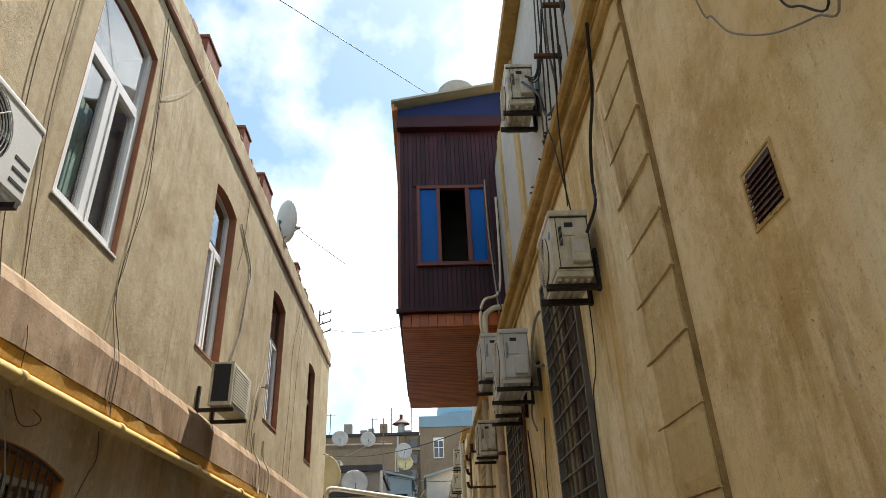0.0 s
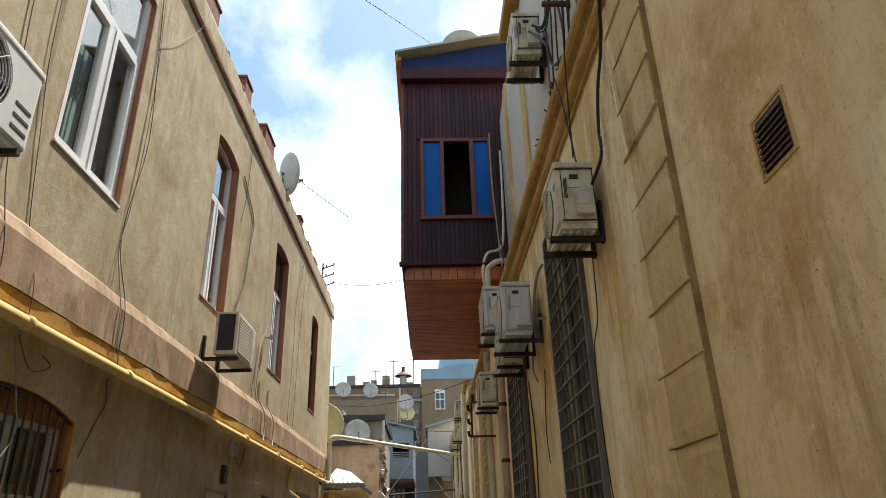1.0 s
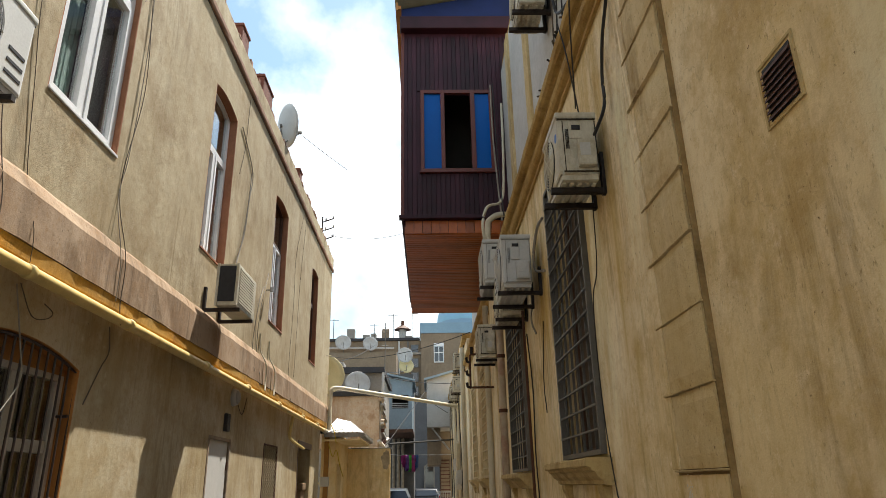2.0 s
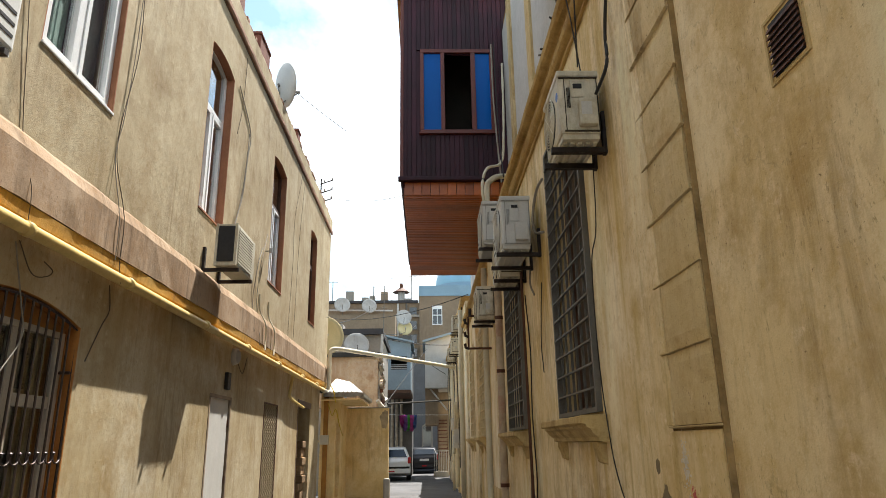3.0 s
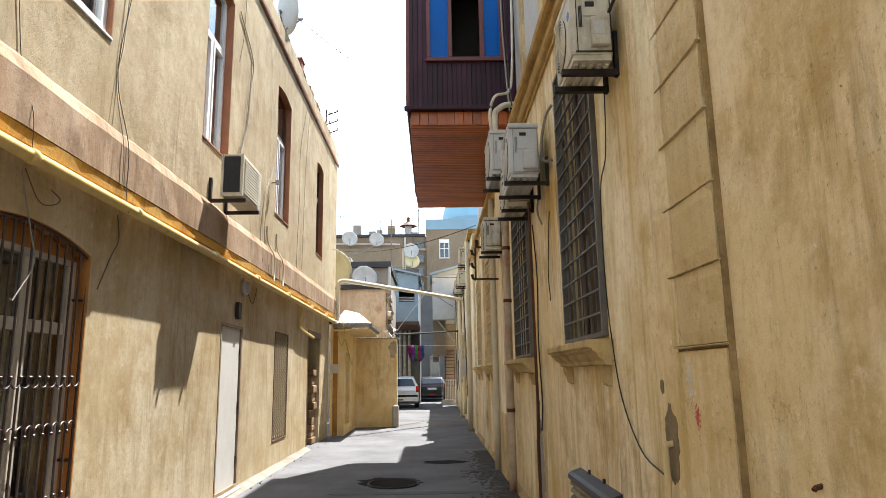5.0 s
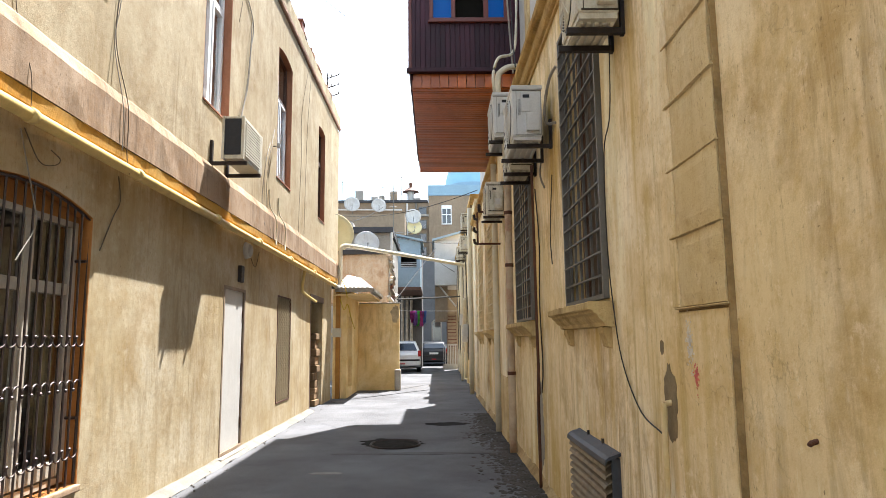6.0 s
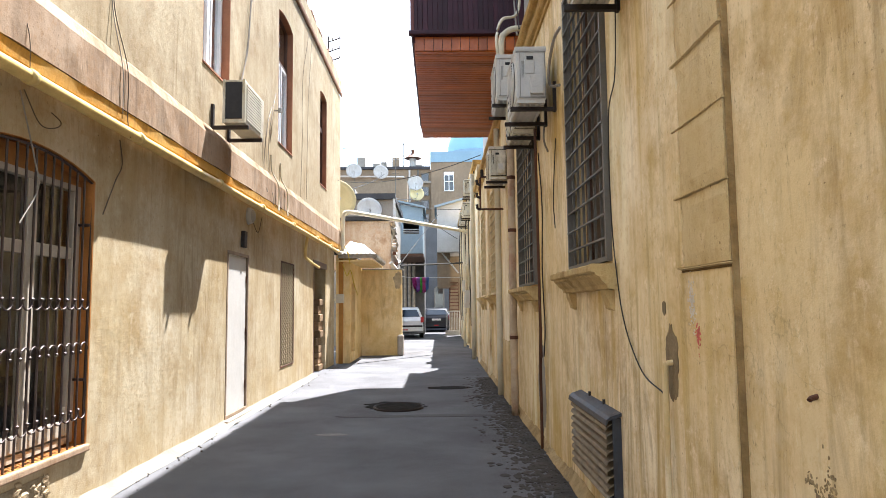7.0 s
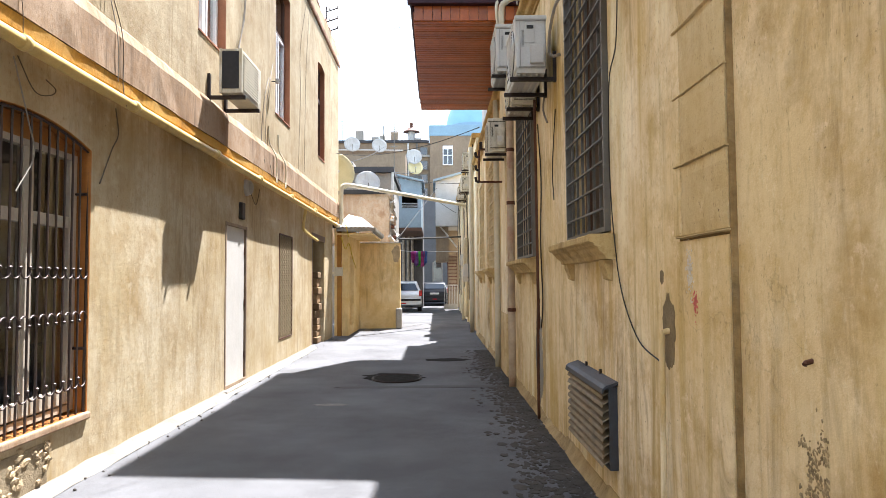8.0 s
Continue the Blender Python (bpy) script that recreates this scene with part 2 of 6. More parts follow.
AC_WHITE = mat("aged_white_casing", (0.60, 0.56, 0.45), 0.5, 0.10, 4.0, 0.05, 80, (0.13, 0.085, 0.035), 0.9, 0.3, (0.36, 0.29, 0.17), 0.7)
AC_GREY = mat("grey_casing", (0.50, 0.49, 0.46), 0.5, 0.06, 4.0, 0.05)
AC_DARK = mat("dark_fins", (0.02, 0.02, 0.022), 0.6, 0.2, 20.0, 0.1)
IRON = mat("dark_iron", (0.035, 0.026, 0.022), 0.6, 0.3, 12.0, 0.3, 90, metal=0.4)
RUST = mat("rusty_brown_iron", (0.09, 0.035, 0.018), 0.7, 0.3, 10.0, 0.3, 90)
GREY_IRON = mat("grey_painted_grille", (0.135, 0.125, 0.11), 0.55, 0.15, 10.0, 0.1, metal=0.2)
SILL = render_coat("stained_sill_stone", (0.45, 0.315, 0.125), (0.60, 0.46, 0.235), (0.30, 0.185, 0.06), (0.12, 0.07, 0.025), 0.9, 0.5, 1.0)
PAINT_CREAM = mat("cream_painted_boards", (0.70, 0.58, 0.36), 0.7, 0.2, 5.0, 0.15, 60, (0.42, 0.28, 0.1), 0.6)
PIPE_Y = mat("yellow_gas_pipe", (0.62, 0.45, 0.16), 0.5, 0.12, 5.0, 0.1, 60, (0.35, 0.2, 0.06), 0.5)
PIPE_W = mat("cream_pipe", (0.62, 0.56, 0.42), 0.55, 0.12, 5.0, 0.1, 60, (0.35, 0.26, 0.14), 0.4)
PIPE_ORANGE = mat("orange_rust_post", (0.38, 0.17, 0.03), 0.7, 0.2, 5.0, 0.2)
CABLE = mat("black_cable", (0.02, 0.018, 0.016), 0.6, 0.1, 5.0, 0.0)
CABLE_B = mat("brown_cable", (0.10, 0.075, 0.05), 0.7, 0.2, 5.0, 0.0)
CABLE_G = mat("grey_cable", (0.25, 0.22, 0.18), 0.6, 0.1, 5.0, 0.0)
DOOR_GREY = mat("pale_grey_door_paint", (0.60, 0.58, 0.54), 0.6, 0.06, 3.0, 0.1, 60, (0.4, 0.34, 0.26), 0.3)
DISH = mat("white_dish", (0.40, 0.395, 0.38), 0.6, 0.15, 3.0, 0.05, 60, (0.25, 0.22, 0.18), 0.5)
DISH_Y = mat("cream_dish", (0.55, 0.47, 0.26), 0.6, 0.12, 3.0, 0.05)
BACK_BROWN = mat("brown_block_facade", (0.25, 0.19, 0.13), 0.9, 0.15, 0.5, 0.2, 8, (0.15, 0.11, 0.08), 0.5, 0.1)
BACK_GREY = mat("grey_render", (0.30, 0.275, 0.24), 0.9, 0.15, 0.8, 0.3, 12, (0.2, 0.17, 0.14), 0.5, 0.15)
BACK_BLUE = mat("pale_blue_panels", (0.25, 0.32, 0.37), 0.7, 0.12, 1.0, 0.1, 12, (0.25, 0.3, 0.33), 0.4, 0.1)
BLUE_PAINT = mat("blue_parapet", (0.22, 0.34, 0.43), 0.7, 0.08, 1.0, 0.1, 12)
BLUE_DOME = mat("pale_blue_dome", (0.24, 0.44, 0.56), 0.5, 0.05, 1.0, 0.0)
WHITE_WALL = mat("whitewashed_wall", (0.52, 0.51, 0.49), 0.85, 0.08, 1.0, 0.2, 20, (0.5, 0.48, 0.45), 0.4, 0.1)
PEEL = render_coat("peeling_pink_render", (0.43, 0.34, 0.26), (0.58, 0.50, 0.41), (0.42, 0.22, 0.10), (0.14, 0.08, 0.05), 1.0, 0.9, 1.0, 0.6, (0.36, 0.19, 0.09))
TARFELT = mat("dark_roof_felt", (0.05, 0.05, 0.055), 0.9, 0.2, 2.0, 0.2)
CAR_WHITE = mat("white_car_paint", (0.75, 0.76, 0.78), 0.25, 0.02, 1.0, 0.0, spec=0.6, coat=0.8)
CAR_DARK = mat("black_car_paint", (0.012, 0.014, 0.02), 0.3, 0.05, 1.0, 0.0, spec=0.3, coat=0.2)
CAR_GLASS = mat("tinted_car_glass", (0.01, 0.015, 0.02), 0.05, 0.05, 1.0, 0.0, spec=0.9)
RUBBER = mat("black_rubber", (0.02, 0.02, 0.02), 0.8, 0.2, 10.0, 0.1)
RED_LAMP = mat("red_lens", (0.45, 0.02, 0.02), 0.2, 0.05, 3.0, 0.0)
PLATE = mat("pale_plate", (0.7, 0.7, 0.7), 0.4, 0.02, 3.0, 0.0)
TIN_OLD = mat("weathered_grey_tin", (0.30, 0.28, 0.24), 0.6, 0.3, 5.0, 0.3, 60, (0.16, 0.10, 0.06), 0.6, 0.4, metal=0.2)
STAIR_RED = mat("red_brown_steps", (0.10, 0.03, 0.018), 0.7, 0.3, 4.0, 0.1)

# ---- builders ----
ORIGIN = {}


def thing(name, label, category, at=(0, 0, 0), group="", kind=""):
    ob = new(name)
    ob.location = at
    ob.empty_display_size = 0.2
    ORIGIN[ob.name] = Vector(at)
    return tagged(ob, label, category, group, kind)


def part(name, bm, material, parent=None, label="", smooth=False):
    """One mesh object out of a bmesh in world places, under a thing or a part."""
    bmesh.ops.recalc_face_normals(bm, faces=bm.faces)
    at = ORIGIN[parent.name] if parent else Vector((0, 0, 0))
    bm.transform(Matrix.Translation(-at))
    me = bpy.data.meshes.new(name)
    bm.to_mesh(me)
    bm.free()
    if smooth:
        for p in me.polygons:
            p.use_smooth = True
    me.materials.append(material)
    ob = new(name, me)
    if parent:
        ob.parent = parent
    ORIGIN[ob.name] = at
    return tagged(ob, label)


def single(name, bm, material, label, category, group="", kind="", smooth=False):
    return tagged(part(name, bm, material, None, label, smooth), label, category, group, kind)


def box(x0, x1, y0, y1, z0, z1, bevel=0.0, bm=None):
    out = bm or bmesh.new()
    v = bmesh.ops.create_cube(out, size=1.0)["verts"]
    bmesh.ops.scale(out, vec=(abs(x1 - x0), abs(y1 - y0), abs(z1 - z0)), verts=v)
    bmesh.ops.translate(out, vec=((x0 + x1) / 2, (y0 + y1) / 2, (z0 + z1) / 2), verts=v)
    if bevel:
        edges = list({e for w in v for e in w.link_edges})
        bmesh.ops.bevel(out, geom=edges, offset=bevel, segments=2, affect="EDGES", profile=0.6)
    return out


def tube(points, r, seg=8, bm=None, close=True):
    """A round bar along a line of points."""
    out = bm or bmesh.new()
    pts = [Vector(p) for p in points]
    rings = []
    up = Vector((0.13, 0.31, 0.94))
    for i, p in enumerate(pts):
        d = (pts[min(i + 1, len(pts) - 1)] - pts[max(i - 1, 0)]).normalized()
        a = d.cross(up)
        a = (a if a.length > 0.1 else d.cross(Vector((1, 0, 0)))).normalized()
        b = d.cross(a).normalized()
        rings.append([out.verts.new(p + r * (math.cos(k * math.tau / seg) * a + math.sin(k * math.tau / seg) * b)) for k in range(seg)])
    for q, w in zip(rings, rings[1:]):
        for k in range(seg):
            out.faces.new((q[k], q[(k + 1) % seg], w[(k + 1) % seg], w[k]))
    if close:
        out.faces.new(rings[0])
        out.faces.new(rings[-1][::-1])
    return out


def curve(points, n=8):
    """A smooth line through the points."""
    p = [Vector(q) for q in points]
    p = [p[0] * 2 - p[1]] + p + [p[-1] * 2 - p[-2]]
    out = []
    for i in range(1, len(p) - 2):
        for k in range(n):
            t = k / n
            out.append(0.5 * (2 * p[i] + (p[i + 1] - p[i - 1]) * t + (2 * p[i - 1] - 5 * p[i] + 4 * p[i + 1] - p[i + 2]) * t * t + (3 * p[i] - p[i - 1] - 3 * p[i + 1] + p[i + 2]) * t ** 3))
    return out + [p[-2]]


def sag(a, b, drop, n=16):
    a, b = Vector(a), Vector(b)
    return [a.lerp(b, k / n) - Vector((0, 0, drop * 4 * (k / n) * (1 - k / n))) for k in range(n + 1)]


def along(profile, y0, y1, steps=1, wobble=0.0):
    """A moulding: a profile of (x, z) drawn along y."""
    out = bmesh.new()
    rings = []
    for i in range(steps + 1):
        y = y0 + (y1 - y0) * i / steps
        rings.append([out.verts.new((x + random.uniform(-wobble, wobble), y, z + random.uniform(-wobble, wobble))) for x, z in profile])
    k = len(profile)
    for q, w in zip(rings, rings[1:]):
        for i in range(k):
            out.faces.new((q[i], q[(i + 1) % k], w[(i + 1) % k], w[i]))
    out.faces.new(rings[0])
    out.faces.new(rings[-1][::-1])
    return out


def arched(y0, y1, z0, spring, crown, n=10):
    """The outline of an opening with a flat segmental arch."""
    if crown <= spring:
        return [(y0, z0), (y1, z0), (y1, spring), (y0, spring)]
    c, h = (y0 + y1) / 2, (y1 - y0) / 2
    return [(y0, z0), (y1, z0)] + [(c + h * (1 - 2 * k / n), spring + (crown - spring) * (1 - (1 - 2 * k / n) ** 2)) for k in range(n + 1)]


def pierced(outer, holes, x0, x1):
    """A wall in the y-z plane from x0 to x1 with openings right through it."""
    out = bmesh.new()
    sheets = []
    for x in (x0, x1):
        loops, edges = [], []
        for loop in (outer, *holes):
            vs = [out.verts.new((x, y, z)) for y, z in loop]
            edges += [out.edges.new((a, b)) for a, b in zip(vs, vs[1:] + vs[:1])]
            loops.append(vs)
        bmesh.ops.triangle_fill(out, use_beauty=True, use_dissolve=False, edges=edges)
        sheets.append(loops)
    for a, b in zip(*sheets):
        for i in range(len(a)):
            j = (i + 1) % len(a)
            out.faces.new((a[i], a[j], b[j], b[i]))
    return out


def ring(loop, inset, x0, x1):
    """A lining or frame along an outline, inset metres wide, from x0 to x1."""
    cy, cz = sum(p[0] for p in loop) / len(loop), sum(p[1] for p in loop) / len(loop)
    hy, hz = max(abs(p[0] - cy) for p in loop), max(abs(p[1] - cz) for p in loop)
    small = [(cy + (y - cy) * (1 - inset / hy), cz + (z - cz) * (1 - inset / hz)) for y, z in loop]
    return pierced(loop, [small], x0, x1)


def rect(y0, y1, z0, z1):
    return [(y0, z0), (y1, z0), (y1, z1), (y0, z1)]


def disc(centre, normal, r, depth, seg=24, bm=None, rings=4):
    """A shallow dish: a bowl of radius r that opens towards normal."""
    out = bm or bmesh.new()
    turn = Vector(normal).to_track_quat("Z", "Y").to_matrix()
    loops = []
    for side in (0, 1):
        for i in (range(rings, 0, -1) if side else range(1, rings + 1)):
            q = r * i / rings
            z = depth * (i / rings) ** 2 - (0.015 if side else 0)
            loops.append([out.verts.new(Vector(centre) + turn @ Vector((q * math.cos(a * math.tau / seg), q * math.sin(a * math.tau / seg), z))) for a in range(seg)])
    for a, b in zip(loops, loops[1:]):
        for k in range(seg):
            out.faces.new((a[k], a[(k + 1) % seg], b[(k + 1) % seg], b[k]))
    out.faces.new(loops[0])
    out.faces.new(loops[-1])
    return out


XL, XU, XR = -2.26, -2.20, 1.42
XS = 1.60   # the set-back upper storey of the yellow building

# ---- ground ----
single("ground", box(-1500, 1500, -1500, 1500, -0.5, 0.0), ASPHALT, "worn grey asphalt of the alley, stretching to the horizon", "ground", kind="structure")

# ---- house on the sunny side ----
house = thing("house", "two-storey ochre rendered house with arched windows and a ledge", "house", (XL, 8, 0))
UP = [(3.68, 4.73, 4.12, 6.33, 6.39), (6.82, 7.75, 4.10, 6.26, 6.33), (10.2, 11.24, 4.06, 6.28, 6.35), (13.95, 14.8, 4.09, 6.17, 6.23)]
LOW_GATE, LOW_DOOR, LOW_VENT, LOW_HOLE = (3.3, 4.82, 0.42, 2.385, 2.505), (7.98, 8.9, 0.06, 2.14, 0), (10.75, 11.75, 0.42, 2.2, 0), (13.7, 15.1, 0.0, 2.3, 0)
part("wall", pierced(rect(-6, 16.95, 2.94, 7.0), [arched(*o) for o in UP], XU, XU - 0.4), PLASTER_L, house)
part("wall", pierced([(-6, 0), (13.7, 0), (13.7, 2.3), (15.1, 2.3), (15.1, 0), (16.35, 0), (16.35, 2.935), (-6, 2.935)], [arched(*o) for o in (LOW_GATE, LOW_DOOR, LOW_VENT)], XL, XL - 0.35), PLASTER_LOW, house)
part("end_wall", box(-9, XU - 0.41, 16.0, 16.34, 0, 2.84), PLASTER_LOW, house)
part("end_wall", box(-9, XU - 0.41, 16.6, 16.94, 3.01, 7.0), PLASTER_L, house)
part("back_wall", box(-9.3, -9.0, -6, 16.34, 0, 7.0), PLASTER_LOW, house)
part("end_wall", box(-9, XU - 0.41, -6.3, -6.0, 0, 7.0), PLASTER_LOW, house)
part("roof", box(-9.3, XU - 0.02, -6.3, 16.93, 7.005, 7.128), TARFELT, house)
part("floor_slab", box(-9, XL - 0.36, -6, 16.9, 2.85, 3.0), DARK_ROOM, house)
part("ledge", along([(XU - 0.02, 3.47), (-2.17, 3.42), (-2.13, 3.32), (-2.13, 2.995), (XL - 0.02, 2.995)], -6, 16.8, 90, 0.006), LEDGE, house, "mottled grey-brown rendered ledge")
part("ledge_band", along([(XL - 0.021, 2.99), (-2.136, 2.99), (-2.142, 2.90), (-2.17, 2.875), (XL - 0.021, 2.875)], -6, 16.79, 60, 0.003), render_coat("orange_stained_band", (0.56, 0.27, 0.03), (0.54, 0.34, 0.09), (0.40, 0.18, 0.02), (0.16, 0.09, 0.03), 0.8, 0.4), house, "orange stained band under the ledge")
part("cornice", along([(XU + 0.002, 7.015), (-2.172, 7.02), (-2.160, 7.05), (-2.160, 7.11), (-2.176, 7.135), (XU + 0.002, 7.135)], -6, 17.0, 110, 0.004), CORNICE_L, house, "reddish brown moulded cornice")
part("parapet", along([(-2.50, 7.13), (-2.50, 7.43), (-2.19, 7.44), (-2.179, 7.40), (-2.178, 7.137)], -6, 16.98, 140, 0.007), PLASTER_L, house, "pale rendered parapet")

# ---- building on the shaded side ----
block = thing("building", "yellow stained rendered building with barred windows and a cornice", "building", (XR, 8, 0))
RW = [(3.86, 5.06, 1.66, 3.9, 0), (6.9, 8.26, 1.62, 3.6, 0), (11.6, 12.7, 1.6, 3.6, 0), (14.3, 15.4, 1.6, 3.6, 0)]
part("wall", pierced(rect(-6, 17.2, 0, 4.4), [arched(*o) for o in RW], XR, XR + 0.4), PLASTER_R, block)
part("wall", box(XS, XS + 0.3, -6, 17.2, 4.41, 7.74), WHITE_WALL, block, "pale upper storey wall")
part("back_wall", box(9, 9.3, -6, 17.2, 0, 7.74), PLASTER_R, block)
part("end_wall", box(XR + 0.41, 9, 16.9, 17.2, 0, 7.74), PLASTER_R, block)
part("end_wall", box(XR + 0.41, 9, -6.3, -6, 0, 7.74), PLASTER_R, block)
part("roof", box(XS + 0.02, 9.3, -6.3, 17.3, 7.75, 7.9), CORNICE_R, block)
for y0, y1 in ((-6.3, 6.9), (13.7, 17.3)):
    part("eave", box(1.42, XS + 0.019, y0, y1, 7.76, 7.9), CORNICE_R, block, "dark ochre eave")
part("cornice", along([(XR - 0.002, 4.232), (1.398, 4.235), (1.396, 4.262), (1.402, 4.268), (1.402, 4.276), (1.372, 4.29), (1.358, 4.312), (1.352, 4.345), (1.36, 4.378), (1.378, 4.392), (1.412, 4.396), (1.414, 4.424), (1.372, 4.428), (1.368, 4.44), (1.335, 4.448), (1.312, 4.468), (1.304, 4.505), (1.312, 4.542), (1.33, 4.556), (1.352, 4.56), (1.352, 4.574), (1.34, 4.578), (1.338, 4.602), (XS - 0.002, 4.66), (XS - 0.002, 4.45), (XR - 0.002, 4.44)], -6, 17.2, 150, 0.0035), CORNICE_R, block, "ochre moulded string cornice with a dark groove")

# low far wing of the shaded side
wing = thing("building", "low yellow rendered wing further along the alley", "building", (XR, 24, 0))
part("wall", box(XR + 0.01, 8, 17.21, 31.6, 0, 5.2), PALE_R, wing)
part("roof", box(XR - 0.1, 8, 17.31, 31.7, 5.21, 5.35), CORNICE_R, wing)

# ---- windows of the house ----
for n, (y0, y1, z0, spring, crown) in enumerate(UP):
    loop = arched(y0, y1, z0, spring, crown)
    xo = XU - (0.05 if n == 0 else 0.1)
    win = part("window", ring(loop, 0.012, XU - 0.001, XU - 0.16), REVEAL, house, "window in a terracotta painted reveal")
    fm = PVC if n < 2 else BROWN_FRAME
    inner = arched(y0 + 0.014, y1 - 0.014, z0 + 0.014, spring - 0.014, crown - 0.014)
    part("frame", ring(inner, 0.075 if n < 2 else 0.055, xo, xo - 0.06), fm, win)
    zt, ym = z0 + (spring - z0) * 0.67, (y0 + y1) / 2
    part("transom", box(xo - 0.055, xo + 0.004, y0 + 0.06, y1 - 0.06, zt - 0.03, zt + 0.03, 0.006), fm, win)
    part("mullion", box(xo - 0.055, xo + 0.003, ym - 0.05, ym + 0.02, z0 + 0.06, zt - 0.03, 0.006), fm, win)
    for a, b in ((y0 + 0.065, ym - 0.05), (ym + 0.02, y1 - 0.065)):
        part("casement", ring(rect(a, b, z0 + 0.065, zt - 0.032), 0.045, xo + 0.012, xo - 0.045), PVC if n != 3 else BROWN_FRAME, win)
        part("pane", box(xo - 0.03, xo - 0.024, a + 0.04, b - 0.04, z0 + 0.1, zt - 0.07), MIRROR_GLASS, win).visible_shadow = False
    part("pane", box(xo - 0.03, xo - 0.024, y0 + 0.06, y1 - 0.06, zt + 0.03, spring - 0.02), MIRROR_GLASS, win).visible_shadow = False
    part("sill", box(XU - 0.16, XU + 0.012, y0 + 0.005, y1 - 0.005, z0 + 0.001, z0 + 0.025, 0.005), fm if n == 0 else REVEAL, win)
bm = bmesh.new()
for k in range(14):
    y = 3.72 + 0.46 * k / 13
    box(XU - 0.22 + 0.01 * (k % 2), XU - 0.21 + 0.01 * (k % 2), y, y + 0.05, 4.14, 5.28, 0, bm)
single("curtain", bm, CURTAIN, "grey-green curtain hanging behind the white window", "curtain")

screen_m = mat("grey_insect_mesh", (0.20, 0.20, 0.18), 0.8, 0.1, 40.0, 0.05)
for n in (0, 1):
    y0, y1 = UP[n][:2]
    single("insect_screen", box(XU - 0.172, XU - 0.168, (y0 + y1) / 2 + 0.03, y1 - 0.07, 4.18, 5.4), screen_m, "grey insect screen behind the white window", "screen", "insect screens")

# gate-like window behind bars
y0, y1, z0, spring, crown = LOW_GATE
loop = arched(*LOW_GATE)
gw = part("window", ring(loop, 0.012, XL - 0.001, XL - 0.24), mat("orange_reveal", (0.42, 0.17, 0.04), 0.8, 0.2, 3.0, 0.2), house, "tall white window in an orange painted reveal")
xo = XL - 0.1
part("frame", ring(arched(y0 + 0.014, y1 - 0.014, z0 + 0.03, 2.34, 0), 0.045, xo, xo - 0.06), CREAM, gw)
part("head_panel", pierced(arched(y0 + 0.014, y1 - 0.014, 2.342, spring - 0.014, crown - 0.014), [], xo - 0.05, xo - 0.005), mat("orange_head_board", (0.34, 0.15, 0.04), 0.7, 0.25, 4.0, 0.1), gw)
STILES = ((3.375, 3.45), (4.15, 4.26), (4.69, 4.76))
for a, b in STILES:
    part("sash", box(xo - 0.04, xo + 0.012, a, b, z0 + 0.09, 2.29, 0.008), CREAM, gw)
for (_, a), (b, _) in zip(STILES, STILES[1:]):
    if b - a > 0.1:
        part("transom", box(xo - 0.038, xo + 0.010, a + 0.002, b - 0.002, 1.785, 1.87, 0.006), CREAM, gw)
        part("bottom_rail", box(xo - 0.037, xo + 0.009, a + 0.002, b - 0.002, z0 + 0.09, z0 + 0.2, 0.006), CREAM, gw)
        part("pane", box(xo - 0.02, xo - 0.015, a, b, z0 + 0.2, 1.785), GLASS, gw).visible_shadow = False
        part("pane", box(xo - 0.02, xo - 0.015, a, b, 1.87, 2.29), GLASS, gw).visible_shadow = False
part("sill", box(XL - 0.2, XL + 0.03, y0 - 0.02, y1 + 0.0, z0 - 0.04, z0 + 0.012, 0.012), LEDGE, house)

GATE_IRON = mat("dark_brown_gate_iron", (0.05, 0.03, 0.023), 0.45, 0.25, 12.0, 0.2, 90, metal=0.3, spec=0.5)
grille = thing("window_grille", "arched dark brown iron window grille with three rows of scrolls", "grille", (XL, 4.1, 0.42))
gx = XL - 0.02
part("frame", tube([(gx, y1 - 0.02, z0 + 0.02)] + [(gx, y, z - 0.02) for y, z in loop[2:]] + [(gx, y0 + 0.02, z0 + 0.02)], 0.011, 6), GATE_IRON, grille)
nbar = 15
gap = (y1 - y0 - 0.04) / nbar
for k in range(1, nbar):
    y = y0 + 0.02 + gap * k
    top = spring + (crown - spring) * (1 - ((y - (y0 + y1) / 2) / ((y1 - y0) / 2)) ** 2) - 0.02
    part("bar", tube([(gx, y, z0 + 0.0), (gx, y, top)], 0.008, 6), GATE_IRON, grille)
for zr, up in ((1.47, -1), (1.12, 1), (0.68, -1)):
    for k in range(nbar):
        yc = y0 + 0.02 + gap * (k + 0.5)
        arc = [(gx + 0.012, yc + gap / 2 * math.cos(a * math.pi / 8), zr + up * 0.055 * math.sin(a * math.pi / 8)) for a in range(9)]
        part("scroll", tube(arc, 0.006, 5), GATE_IRON, grille)
        bmn = bmesh.new()
        bmesh.ops.create_icosphere(bmn, subdivisions=1, radius=0.014, matrix=Matrix.Translation((gx + 0.014, yc - gap / 2, zr + up * -0.012)))
        part("knob", bmn, GATE_IRON, grille)
for zr in (2.05, 0.9):
    part("tie", tube([(gx - 0.16, y1 - 0.03, zr), (gx, y1 - 0.03, zr)], 0.012, 6), GATE_IRON, grille)

